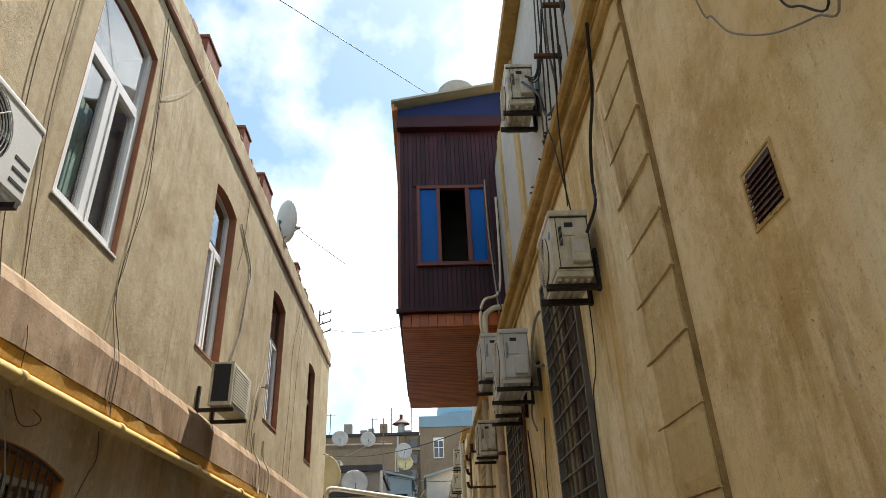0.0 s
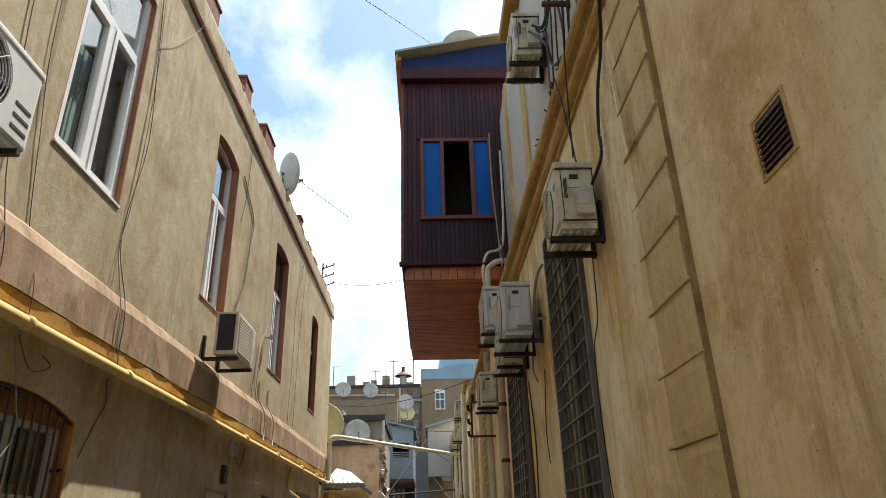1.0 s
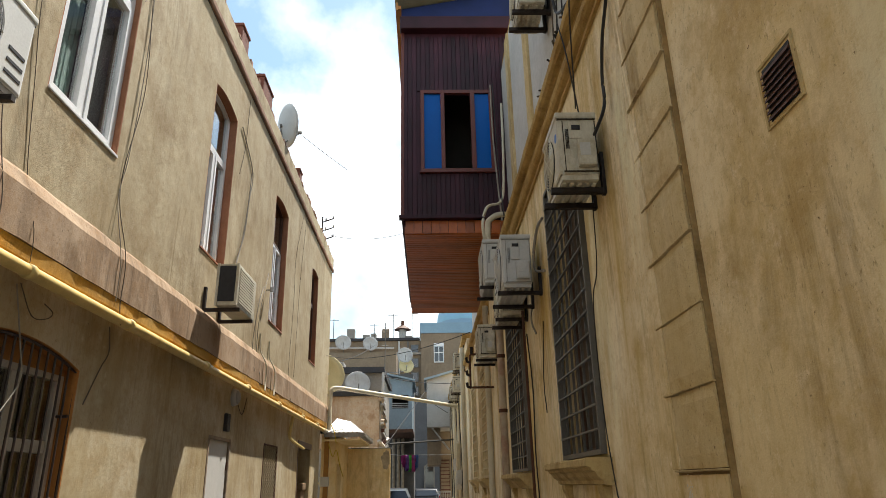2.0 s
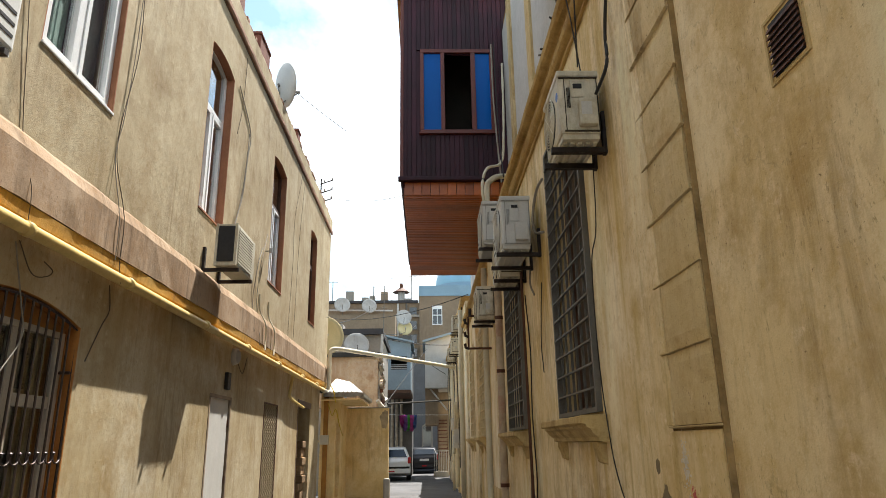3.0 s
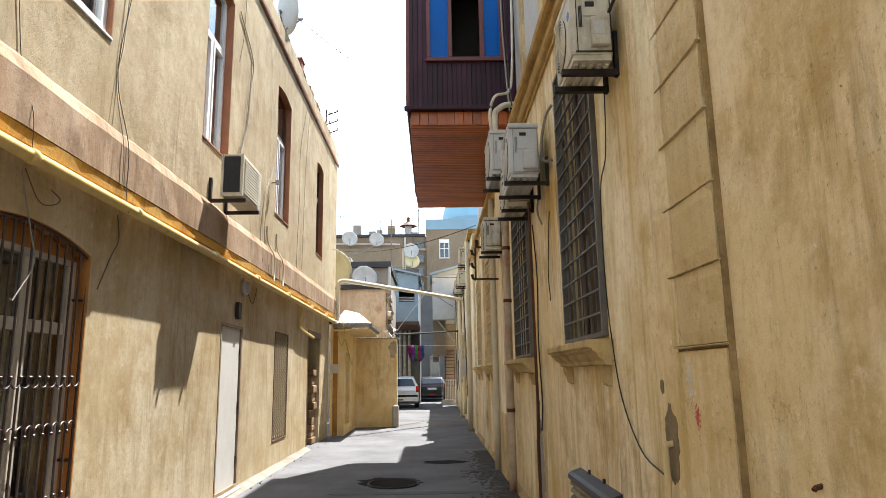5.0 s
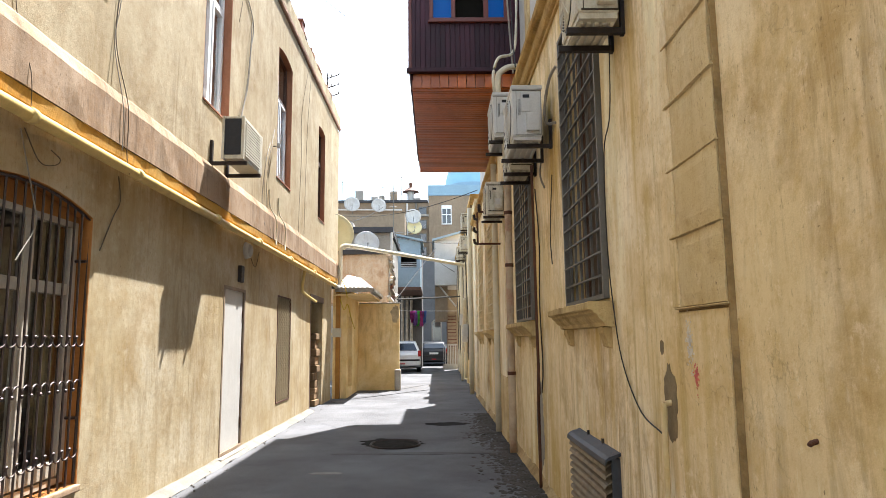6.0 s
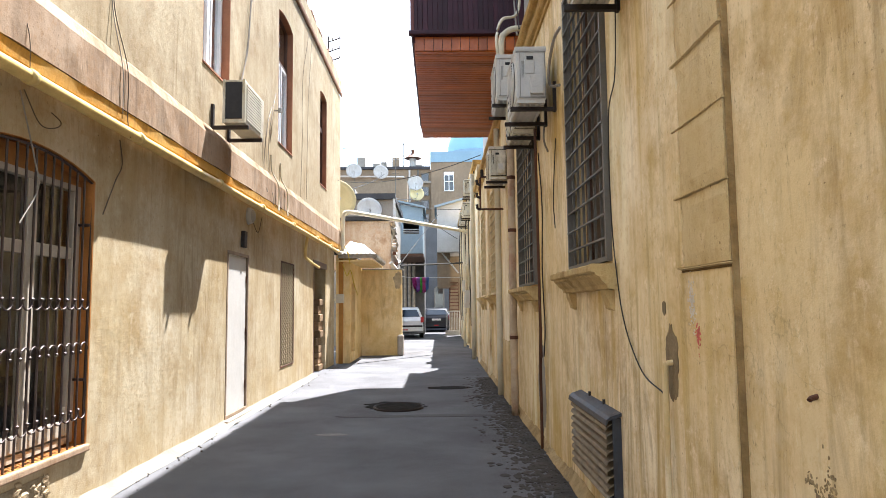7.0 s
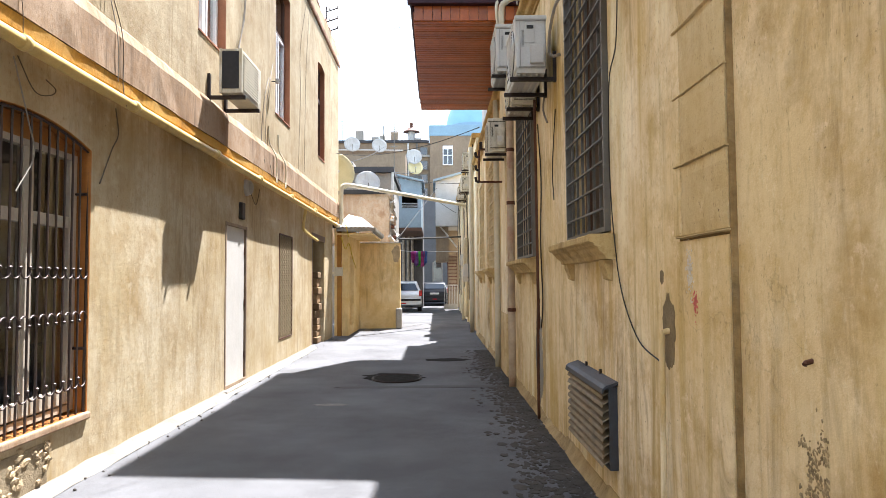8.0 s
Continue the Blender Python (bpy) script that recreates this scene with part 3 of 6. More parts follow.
# rubble where the render has fallen off below the grille
rubble = mat("exposed_rubble", (0.50, 0.38, 0.23), 0.95, 0.35, 8.0, 0.8, 40, (0.24, 0.15, 0.07), 0.6, 0.6, rand=0.3)
bed = part("bare_wall", box(XL - 0.02, XL + 0.004, 3.2, 4.32, 0.05, 0.33), DAMP, house, "bare wall core where the render has fallen away")
for k in range(60):
    y, z = random.uniform(3.2, 4.35), random.uniform(0.06, 0.34)
    bm = bmesh.new()
    bmesh.ops.create_icosphere(bm, subdivisions=1, radius=1.0, matrix=Matrix.LocRotScale((XL, y, z), Euler((random.uniform(-1, 1), 0, 0)), (0.018, random.uniform(0.02, 0.055), random.uniform(0.015, 0.035))))
    for v in bm.verts:
        v.co += Vector((0.004, 0.008, 0.008)) * random.uniform(-1, 1)
    part("stone", bm, rubble, bed)
part("plinth_apron", along([(XL - 0.01, 0.07), (XL + 0.03, 0.045), (XL + 0.12, 0.004), (XL - 0.01, 0.0)], -6, 13.65, 60, 0.008), mat("dusty_apron", (0.2, 0.18, 0.15), 0.9, 0.25, 3.0, 0.5, 60), house)

# grey door
door = part("door", box(XL - 0.05, XL - 0.015, 8.02, 8.83, 0.1, 2.1, 0.006), DOOR_GREY, house, "pale grey sheet metal door, closed")
part("frame", ring(rect(7.98, 8.9, 0.062, 2.138), 0.04, XL + 0.006, XL - 0.16), mat("rusty_door_frame", (0.30, 0.22, 0.15), 0.8, 0.25, 5.0, 0.3, 60, (0.12, 0.05, 0.02), 0.6), door)
part("side_post", box(XL - 0.12, XL - 0.03, 8.835, 8.857, 0.1, 2.1, 0.004), RUST, door)
for z in (0.4, 1.1, 1.8):
    part("hinge", tube([(XL - 0.012, 8.83, z - 0.05), (XL - 0.012, 8.83, z + 0.05)], 0.012, 6), RUST, door)
part("threshold", box(XL - 0.2, XL + 0.06, 7.92, 8.93, 0.002, 0.055, 0.012), CONCRETE, house)

# latticed opening
lat = thing("lattice_grille", "rusty expanded-metal lattice over a dark opening", "grille", (XL, 11.25, 0.42))
part("frame", ring(rect(10.755, 11.745, 0.425, 2.195), 0.02, XL + 0.008, XL - 0.03), RUST, lat)
bm = bmesh.new()
ny, nz = 7, 20
for i in range(ny):
    for j in range(nz):
        cy, cz = 10.77 + 0.96 * (i + 0.5) / ny, 0.44 + 1.74 * (j + 0.5) / nz
        hy, hz = 0.96 / ny / 2, 1.74 / nz / 2
        d = [(XL + 0.002, cy - hy, cz), (XL - 0.008, cy, cz + hz), (XL + 0.002, cy + hy, cz), (XL - 0.008, cy, cz - hz), (XL + 0.002, cy - hy, cz)]
        tube(d, 0.007, 4, bm, False)
part("lattice", bm, mat("dusty_lattice", (0.33, 0.26, 0.15), 0.7, 0.2, 8.0, 0.1), lat)

# broken doorway with bare stone jamb
hole = part("doorway", box(XL - 0.34, XL - 0.3, 13.72, 15.08, 2.3, 2.42), BROWN_FRAME, house, "old open doorway with a bare stone jamb")
stone_m = mat("bare_limestone", (0.36, 0.23, 0.12), 0.95, 0.3, 6.0, 0.8, 40, rand=0.4)
z = 0.0
while z < 1.55:
    h = random.uniform(0.1, 0.2)
    dy = random.uniform(-0.06, 0.06)
    part("stone", box(XL - 0.36, XL - 0.06 + random.uniform(-0.04, 0.03), 14.62 + dy, 15.09, z + 0.006, z + h, 0.02), stone_m, hole)
    z += h
part("lintel", box(XL - 0.3, XL + 0.012, 13.6, 15.2, 2.29, 2.42, 0.012), BROWN_FRAME, hole)
part("inner_wall", box(XL - 1.4, XL - 1.35, 13.2, 15.8, 0, 2.8), BACK_GREY, hole)
part("jamb", box(XL - 0.34, XL + 0.006, 13.62, 13.7, 0.0, 2.28, 0.01), BROWN_FRAME, hole)
single("hanging_cloth", box(XL - 0.5, XL - 0.47, 14.0, 14.7, 1.45, 1.6, 0.012), mat("red_cloth", (0.4, 0.03, 0.03), 0.9, 0.2, 8.0, 0.2), "red cloth hanging inside the dark doorway", "cloth")

# ---- roof edge of the house ----
for yc, w, h in ((6.05, 0.5, 0.42), (7.75, 0.34, 0.42), (9.15, 0.62, 0.44), (12.1, 0.25, 0.34)):
    ch = thing("chimney", "short red brick chimney stub on the parapet", "chimney", (-2.42, yc, 7.12), "chimney stubs along the parapet")
    part("shaft", box(-2.58, -2.2, yc - w / 2, yc + w / 2, 7.13, 7.3 + h, 0.015), CHIMNEY, ch)
    part("cap", box(-2.6, -2.185, yc - w / 2 - 0.02, yc + w / 2 + 0.02, 7.3 + h, 7.35 + h, 0.015), CHIMNEY, ch)
bm = bmesh.new()
for k in range(90):
    y = random.uniform(5, 16.2)
    box(-2.4 + random.uniform(-0.05, 0.05), -2.2 + random.uniform(-0.02, 0.03), y, y + random.uniform(0.05, 0.25), 7.41, 7.44 + random.uniform(0.0, 0.05), 0.008, bm)
tagged(part("coping_rubble", bm, CORNICE_L, house, "broken uneven coping stones"), kind="stuff")


def dish(at, facing, r, material, label, foot, arm=True):
    d = thing("satellite_dish", label, "dish", foot, "satellite dishes")
    f = Vector(facing).normalized()
    part("bowl", disc(at, f, r, r * 0.22), material, d, "", True)
    back = Vector(at) - f * 0.06
    part("mount", tube([foot, (foot[0], foot[1], back.z), back], 0.025, 6), GREY_IRON, d)
    if arm:
        tip = Vector(at) + f * r * 0.9 - Vector((0, 0, r * 0.25))
        part("arm", tube([Vector(at) - Vector((0, 0, r * 0.95)), tip], 0.012, 6), GREY_IRON, d)
        part("receiver", tube([tip, tip - f * 0.1], 0.035, 8), DISH, d)
    return d


dish((-2.36, 11.0, 8.12), (0.8, 0.6, 0.2), 0.43, AC_GREY, "grey satellite dish on the parapet seen from behind", (-2.42, 11.1, 7.12))
ins = thing("insulator_rack", "iron rack with three rows of wire insulators", "insulator rack", (-2.3, 15.6, 7.2))
part("pole", tube([(-2.3, 15.6, 7.12), (-2.3, 15.6, 8.1)], 0.02, 6), IRON, ins)
for k in range(3):
    z = 7.45 + 0.25 * k
    part("crossbar", tube([(-2.32, 15.6, z), (-2.0, 15.55, z + 0.09)], 0.016, 6), IRON, ins)
    for q in (0.35, 0.95):
        part("insulator", tube([(-2.32 + 0.32 * q, 15.58, z + 0.09 * q), (-2.32 + 0.32 * q, 15.58, z + 0.09 * q + 0.07)], 0.02, 6), CABLE_G, ins)
single("antenna", tube([(-2.3, 8.9, 7.1), (-2.3, 8.92, 7.85)], 0.012, 6), IRON, "thin iron rod standing on the parapet", "antenna")

# ---- pipes, lamps and cables on the house ----
gas = thing("gas_pipe", "yellow gas pipe running under the ledge", "pipe", (-2.13, 8, 2.82))
run = [(-2.121 + random.uniform(-0.002, 0.002), -5 + 0.6 * k, 2.836 - 0.002 * max(0, k - 10)) for k in range(36)]
part("run", tube(run, 0.042, 10), PIPE_Y, gas, "", True)
for y in (1.9, 3.75, 5.2, 7.2, 9.0, 11.0, 13.2, 15.0):
    part("collar", tube([(-2.117, y - 0.03, 2.825), (-2.117, y + 0.03, 2.825)], 0.05, 10), PIPE_Y, gas, "", True)
part("branch", tube(curve([(-2.13, 12.35, 2.8), (-2.17, 12.38, 2.6), (-2.19, 12.4, 2.42), (-2.19, 12.7, 2.34), (-2.19, 13.85, 2.26)], 5), 0.03, 8), PIPE_Y, gas, "", True)
part("drop_bend", tube(curve([(-2.13, 16.0, 2.79), (-2.11, 16.4, 2.78), (-2.07, 16.52, 2.9), (-2.07, 16.55, 3.6), (-2.03, 16.58, 3.82), (-1.85, 16.7, 3.86), (-1.5, 17.2, 3.86), (1.1, 21.0, 3.86), (1.28, 21.25, 3.83), (1.34, 21.3, 3.7), (1.34, 21.32, 3.2), (1.34, 21.32, 0.2)], 6), 0.055, 10), PIPE_W, gas, "cream painted pipe bridging the alley", True)
lamp = thing("wall_lamp", "round grey bulkhead lamp above the grey door", "lamp", (XL, 8.85, 2.68))
bm = bmesh.new()
bmesh.ops.create_cone(bm, cap_ends=True, segments=20, radius1=0.12, radius2=0.1, depth=0.06, matrix=Matrix.Translation((XL + 0.03, 8.85, 2.68)) @ Matrix.Rotation(radians(90), 4, "Y"))
part("body", bm, AC_GREY, lamp, "", True)
bm = bmesh.new()
bmesh.ops.create_uvsphere(bm, u_segments=16, v_segments=8, radius=0.09, matrix=Matrix.Translation((XL + 0.055, 8.85, 2.68)) @ Matrix.Diagonal((0.5, 1, 1, 1)))
part("globe", bm, DISH, lamp, "frosted globe", True)
single("junction_box", box(XL, XL + 0.05, 8.52, 8.66, 2.22, 2.44, 0.008), IRON, "small dark junction box beside the lamp", "box")
box_m = thing("meter_box", "small cream gas meter box on the corner post", "box", (-2.12, 16.42, 1.6))
part("case", box(-2.24, -2.02, 16.4, 16.5, 1.52, 1.74, 0.012), PIPE_W, box_m)
part("pipe", tube(curve([(-2.24, 16.42, 1.6), (-2.32, 16.4, 1.62), (-2.33, 16.4, 1.9)], 5), 0.015, 6), PIPE_Y, box_m)
post = thing("corner_post", "orange rusty iron post at the house corner", "post", (-2.1, 16.45, 0))
part("post", box(-2.17, -2.06, 16.52, 16.62, 0, 2.78, 0.01), PIPE_ORANGE, post)


def cable(points, r, material, label, n=6):
    return single("cable", tube(curve(points, n), r, 5), material, label, "cable", "cables on the facades")


W = XU + 0.012
LC = "thin dark cable hanging down the ochre facade"
cable([(W, 4.73, 6.9), (W, 4.9, 5.87), (W + 0.02, 4.97, 4.93), (W, 4.86, 4.13), (W, 4.88, 3.77), (-2.12, 4.98, 3.33), (-2.12, 5.0, 2.95), (-2.1, 5.02, 2.78)], 0.0037, CABLE_B, LC)
cable([(W, 4.80, 6.9), (W, 4.93, 5.8), (W + 0.01, 4.93, 4.9), (W, 4.9, 4.2), (W, 4.84, 3.8), (-2.12, 4.9, 3.3), (-2.12, 4.92, 2.95)], 0.0037, CABLE_G, LC)
cable([(W, 4.76, 5.75), (W + 0.01, 4.95, 6.05), (W + 0.02, 5.25, 6.35), (W + 0.04, 5.6, 6.8), (-2.13, 5.75, 7.1), (-2.15, 5.85, 7.42)], 0.003, CABLE_G, LC)
cable([(W, 3.37, 6.9), (W, 3.38, 5.64), (W, 3.42, 4.68), (W, 3.53, 4.05), (W, 3.66, 3.41), (-2.12, 3.72, 3.1), (-2.12, 3.75, 2.85)], 0.0028, CABLE_B, LC)
cable([(W, 3.10, 6.9), (W, 3.12, 5.36), (W, 3.16, 4.61), (W, 3.3, 3.71), (-2.12, 3.36, 3.2), (-2.12, 3.38, 2.95)], 0.0037, CABLE_B, LC)
cable([(W, 7.95, 6.3), (W, 8.62, 5.92), (W + 0.01, 8.53, 5.47), (W + 0.01, 8.42, 4.85), (W + 0.03, 8.1, 4.3), (-1.98, 7.8, 4.0)], 0.008, CABLE_G, "pair of grey hoses from the air conditioner")
cable([(W, 8.58, 5.88), (W + 0.02, 8.47, 5.4), (W + 0.02, 8.34, 4.8), (W + 0.05, 8.0, 4.2)], 0.008, CABLE_G, "pair of grey hoses from the air conditioner")
cable([(W, 8.2, 6.9), (W, 8.15, 6.1), (W, 8.0, 5.6)], 0.0037, CABLE_B, LC)
cable([(W, 10.0, 4.8), (W + 0.05, 9.6, 4.35), (W + 0.02, 9.55, 4.0), (W, 9.6, 3.4), (-2.12, 9.62, 3.1), (-2.12, 9.65, 2.95)], 0.0043, CABLE_G, LC)
cable([(W, 9.75, 4.5), (W + 0.03, 9.4, 4.1), (W, 9.35, 3.5), (-2.12, 9.3, 3.1)], 0.005, CABLE_G, LC)
cable([(W, 12.6, 6.9), (W, 12.05, 5.79), (W, 12.07, 4.89), (W, 11.95, 3.5), (-2.12, 11.95, 3.0)], 0.0031, CABLE_B, LC)
cable([(W, 12.9, 6.9), (W, 12.6, 5.6), (W, 12.5, 4.4), (W, 12.45, 3.5)], 0.0028, CABLE_B, LC)
cable([(XL + 0.02, 3.85, 2.78), (XL + 0.03, 4.0, 2.4), (XL + 0.03, 4.06, 2.2), (XL + 0.02, 3.9, 1.95)], 0.005, CABLE_G, "pale cable dangling in front of the grille")
cable([(XL + 0.012, 5.15, 2.8), (XL + 0.012, 5.2, 2.6), (XL + 0.012, 5.1, 2.45), (XL + 0.012, 4.92, 2.15)], 0.005, CABLE_B, "black cable looping on the lower wall")
cable([(XL + 0.012, 3.9, 2.8), (XL + 0.03, 4.05, 2.62), (XL + 0.03, 4.22, 2.64), (XL + 0.02, 4.3, 2.7), (XL + 0.012, 4.2, 2.74)], 0.004, CABLE_B, "black cable looping on the lower wall")
cable([(XL + 0.012, 9.0, 2.65), (XL + 0.012, 9.3, 2.5), (XL + 0.012, 9.5, 2.75)], 0.005, CABLE_B, "black cable looping on the lower wall")


for y in (9.75, 10.35):
    cable([(W, y, 3.75), (W + 0.01, y + 0.03, 3.5), (-2.10, y + 0.12, 3.3), (-2.10, y + 0.16, 3.05), (-2.08, y + 0.08, 2.9)], 0.011, PIPE_W, "white hose curling over the ledge")
knob = thing("cable_holder", "small white porcelain cable holder on the facade", "bracket", (W, 9.95, 4.5))
part("arm", tube([(XU - 0.01, 9.95, 4.5), (W + 0.1, 9.95, 4.5)], 0.008, 6), IRON, knob)
part("spool", tube([(W + 0.08, 9.95, 4.47), (W + 0.08, 9.95, 4.54)], 0.03, 8), DISH, knob)
yel = mat("yellow_wire", (0.6, 0.42, 0.03), 0.6, 0.2, 5.0, 0.0)
cable([(-2.05, 16.4, 2.5), (-1.95, 16.45, 2.2), (-1.88, 16.6, 2.35), (-1.86, 17.2, 2.0), (-1.87, 18.0, 1.75)], 0.012, yel, "loose yellow wire by the outbuilding")
cable([(-2.0, 16.3, 2.95), (-1.9, 16.25, 2.75), (-1.85, 16.3, 2.5)], 0.012, yel, "loose yellow wire by the outbuilding")

# ---- air conditioners ----
GRIME = mat("black_brown_grime", (0.05, 0.04, 0.028), 0.9, 0.5, 20.0, 0.3)
GREY_SEAM = mat("dusty_grey_seam", (0.27, 0.26, 0.24), 0.8, 0.3, 20.0, 0.1)


def air_conditioner(casing, label, front_x=0.0, depth=0.27, w=0.78, h=0.52, reach=0.1, fan=0.4, slots=0.86):
    """Built at the origin: the fan looks to -x, the flank to -y, the wall lies at x = depth + reach."""
    ac = thing("air_conditioner", label, "air conditioner", (0, 0, 0), "air conditioners on the walls")
    part("casing", box(0, depth, 0, w, 0.03, h, 0.022), casing, ac)
    part("lid", box(-0.006, depth + 0.006, -0.006, w + 0.006, h - 0.035, h + 0.008, 0.012), casing, ac)
    bm = box(0.012, depth - 0.012, 0.012, w - 0.012, 0.0, 0.035)
    for k in range(5):
        x = 0.03 + (depth - 0.06) * k / 4
        box(x - 0.012, x + 0.012, 0.05, w - 0.05, -0.012, 0.006, 0.004, bm)
    part("base_pan", bm, casing, ac, "ribbed base pan")
    part("service_cover", box(depth * 0.45, depth * 0.9, -0.045, 0.004, 0.07, 0.24, 0.012), casing, ac)
    part("side_panel", box(depth * 0.3, depth * 0.62, -0.008, 0.004, 0.26, h - 0.06, 0.004), casing, ac)
    part("handle", box(depth * 0.36, depth * 0.58, -0.014, -0.006, h - 0.115, h - 0.085, 0.003), AC_DARK, ac, "recessed dark handle")
    seam = GRIME if casing == AC_WHITE else GREY_SEAM
    for x in (depth * 0.14, depth * 0.955):
        part("seam", box(x, x + 0.005, -0.003, 0.004, 0.045, h - 0.05), seam, ac, "dirt-filled casing seam")
    part("seam", box(depth * 0.1, depth * 0.96, -0.004, 0.004, 0.043, 0.052), seam, ac, "dirt-filled casing seam")
    part("lid_gap", box(0.004, depth - 0.004, -0.0075, 0.004, h - 0.046, h - 0.038), seam, ac)
    for k in range(3):
        x = depth * (0.2 + 0.03 * k)
        part("vent_slit", box(x, x + 0.004, -0.006, 0.004, h * 0.45, h * 0.75), seam, ac)
    part("rating_plate", box(depth * 0.5, depth * 0.75, -0.0475, -0.044, 0.13, 0.21), AC_GREY, ac)
    cy, cz, r = w * fan, h * 0.5, min(h, w) * (0.42 if w > 0.5 else 0.36)
    bm = bmesh.new()
    bmesh.ops.create_cone(bm, cap_ends=True, segments=28, radius1=r, radius2=r, depth=0.012, matrix=Matrix.Translation((0.003, cy, cz)) @ Matrix.Rotation(radians(90), 4, "Y"))
    part("fan_opening", bm, AC_DARK, ac)
    bm = bmesh.new()
    for k in range(1, 10):
        q = r * k / 9
        tube([(-0.009, cy + q * math.cos(a * math.tau / 24), cz + q * math.sin(a * math.tau / 24)) for a in range(25)], 0.0035, 4, bm, False)
    for k in range(4):
        a = k * math.pi / 4
        tube([(-0.010, cy - r * math.cos(a), cz - r * math.sin(a)), (-0.010, cy + r * math.cos(a), cz + r * math.sin(a))], 0.004, 4, bm)
    part("fan_guard", bm, casing, ac)
    for k in range(3 if w > 0.5 else 0):
        z = 0.1 + 0.07 * k
        part("slot", box(-0.003, 0.004, w * slots - 0.08, w * slots + 0.06, z, z + 0.022, 0.002), AC_DARK, ac)
    for y in (0.09, w - 0.12):
        arm = part("bracket", box(-0.04, depth + reach, y, y + 0.035, -0.045, -0.012), IRON, ac)
        part("upright", box(depth + reach - 0.025, depth + reach, y - 0.004, y + 0.039, -0.05, 0.22), IRON, arm)
    return ac


unit = air_conditioner(AC_WHITE, "aged cream air conditioner with rust stains on wall brackets", 0.0, 0.25, 0.6, 0.46, 0.05)
unit.location = (1.12, 6.42, 3.17)
small = air_conditioner(AC_WHITE, "compact cream air conditioner streaked with rust stains", 0.0, 0.235, 0.44, 0.43, 0.055, 0.62)
part("mark", tube([(-0.0015, 0.055, 0.29), (0.002, 0.055, 0.29)], 0.028, 14), mat("blue_mark", (0.05, 0.16, 0.5), 0.5, 0.1, 4.0, 0.0), small, "plain round blue mark")
small.location = (1.135, 3.2, 3.165)
copy_thing(small, pose(1.26, 4.85, 5.83) @ Matrix.Scale(1.15, 4))
for x, y, z in ((1.09, 9.0, 3.2), (1.12, 18.3, 4.55), (1.12, 19.6, 4.1), (1.12, 22.5, 4.2)):
    copy_thing(unit, pose(x, y, z))
clean = air_conditioner(AC_GREY, "pale grey air conditioner on iron wall brackets", 0.0, 0.27, 0.7, 0.5, 0.1)
clean.location = (1.05, 5.48, 3.19)
copy_thing(clean, pose(1.0, 6.75, 3.62))
far_left = air_conditioner(mat("light_grey_casing", (0.62, 0.62, 0.60), 0.5, 0.05, 4.0, 0.03), "pale grey air conditioner with round fan guard, on ochre wall", 0.0, 0.27, 0.8, 0.55, 0.1, 0.6, 0.14)
far_left.matrix_basis = pose(-1.83, 2.92, 3.5, 0, 0, 180)

wac = thing("window_air_conditioner", "old boxy cream air conditioner with a dark open flank", "air conditioner", (-1.95, 7.45, 3.48))
part("casing", box(-2.04, -1.8, 7.06, 7.86, 3.48, 3.98, 0.012), AC_WHITE, wac)
part("coil", box(-2.015, -1.83, 7.05, 7.062, 3.53, 3.95), AC_DARK, wac, "black finned coil")
part("coil_frame", box(-2.045, -2.018, 7.045, 7.066, 3.48, 3.98), AC_WHITE, wac)
part("coil_frame", box(-1.825, -1.795, 7.045, 7.066, 3.48, 3.98), AC_WHITE, wac)
for k in range(13):
    z = 3.53 + 0.033 * k
    part("louvre", box(-1.805, -1.79, 7.12, 7.72, z, z + 0.016), AC_WHITE, wac)
for y in (7.12, 7.7):
    arm = part("bracket", box(XU - 0.005, -1.78, y, y + 0.035, 3.43, 3.47), IRON, wac)
    part("upright", box(XU - 0.002, XU + 0.03, y - 0.005, y + 0.04, 3.43, 3.72), IRON, arm)

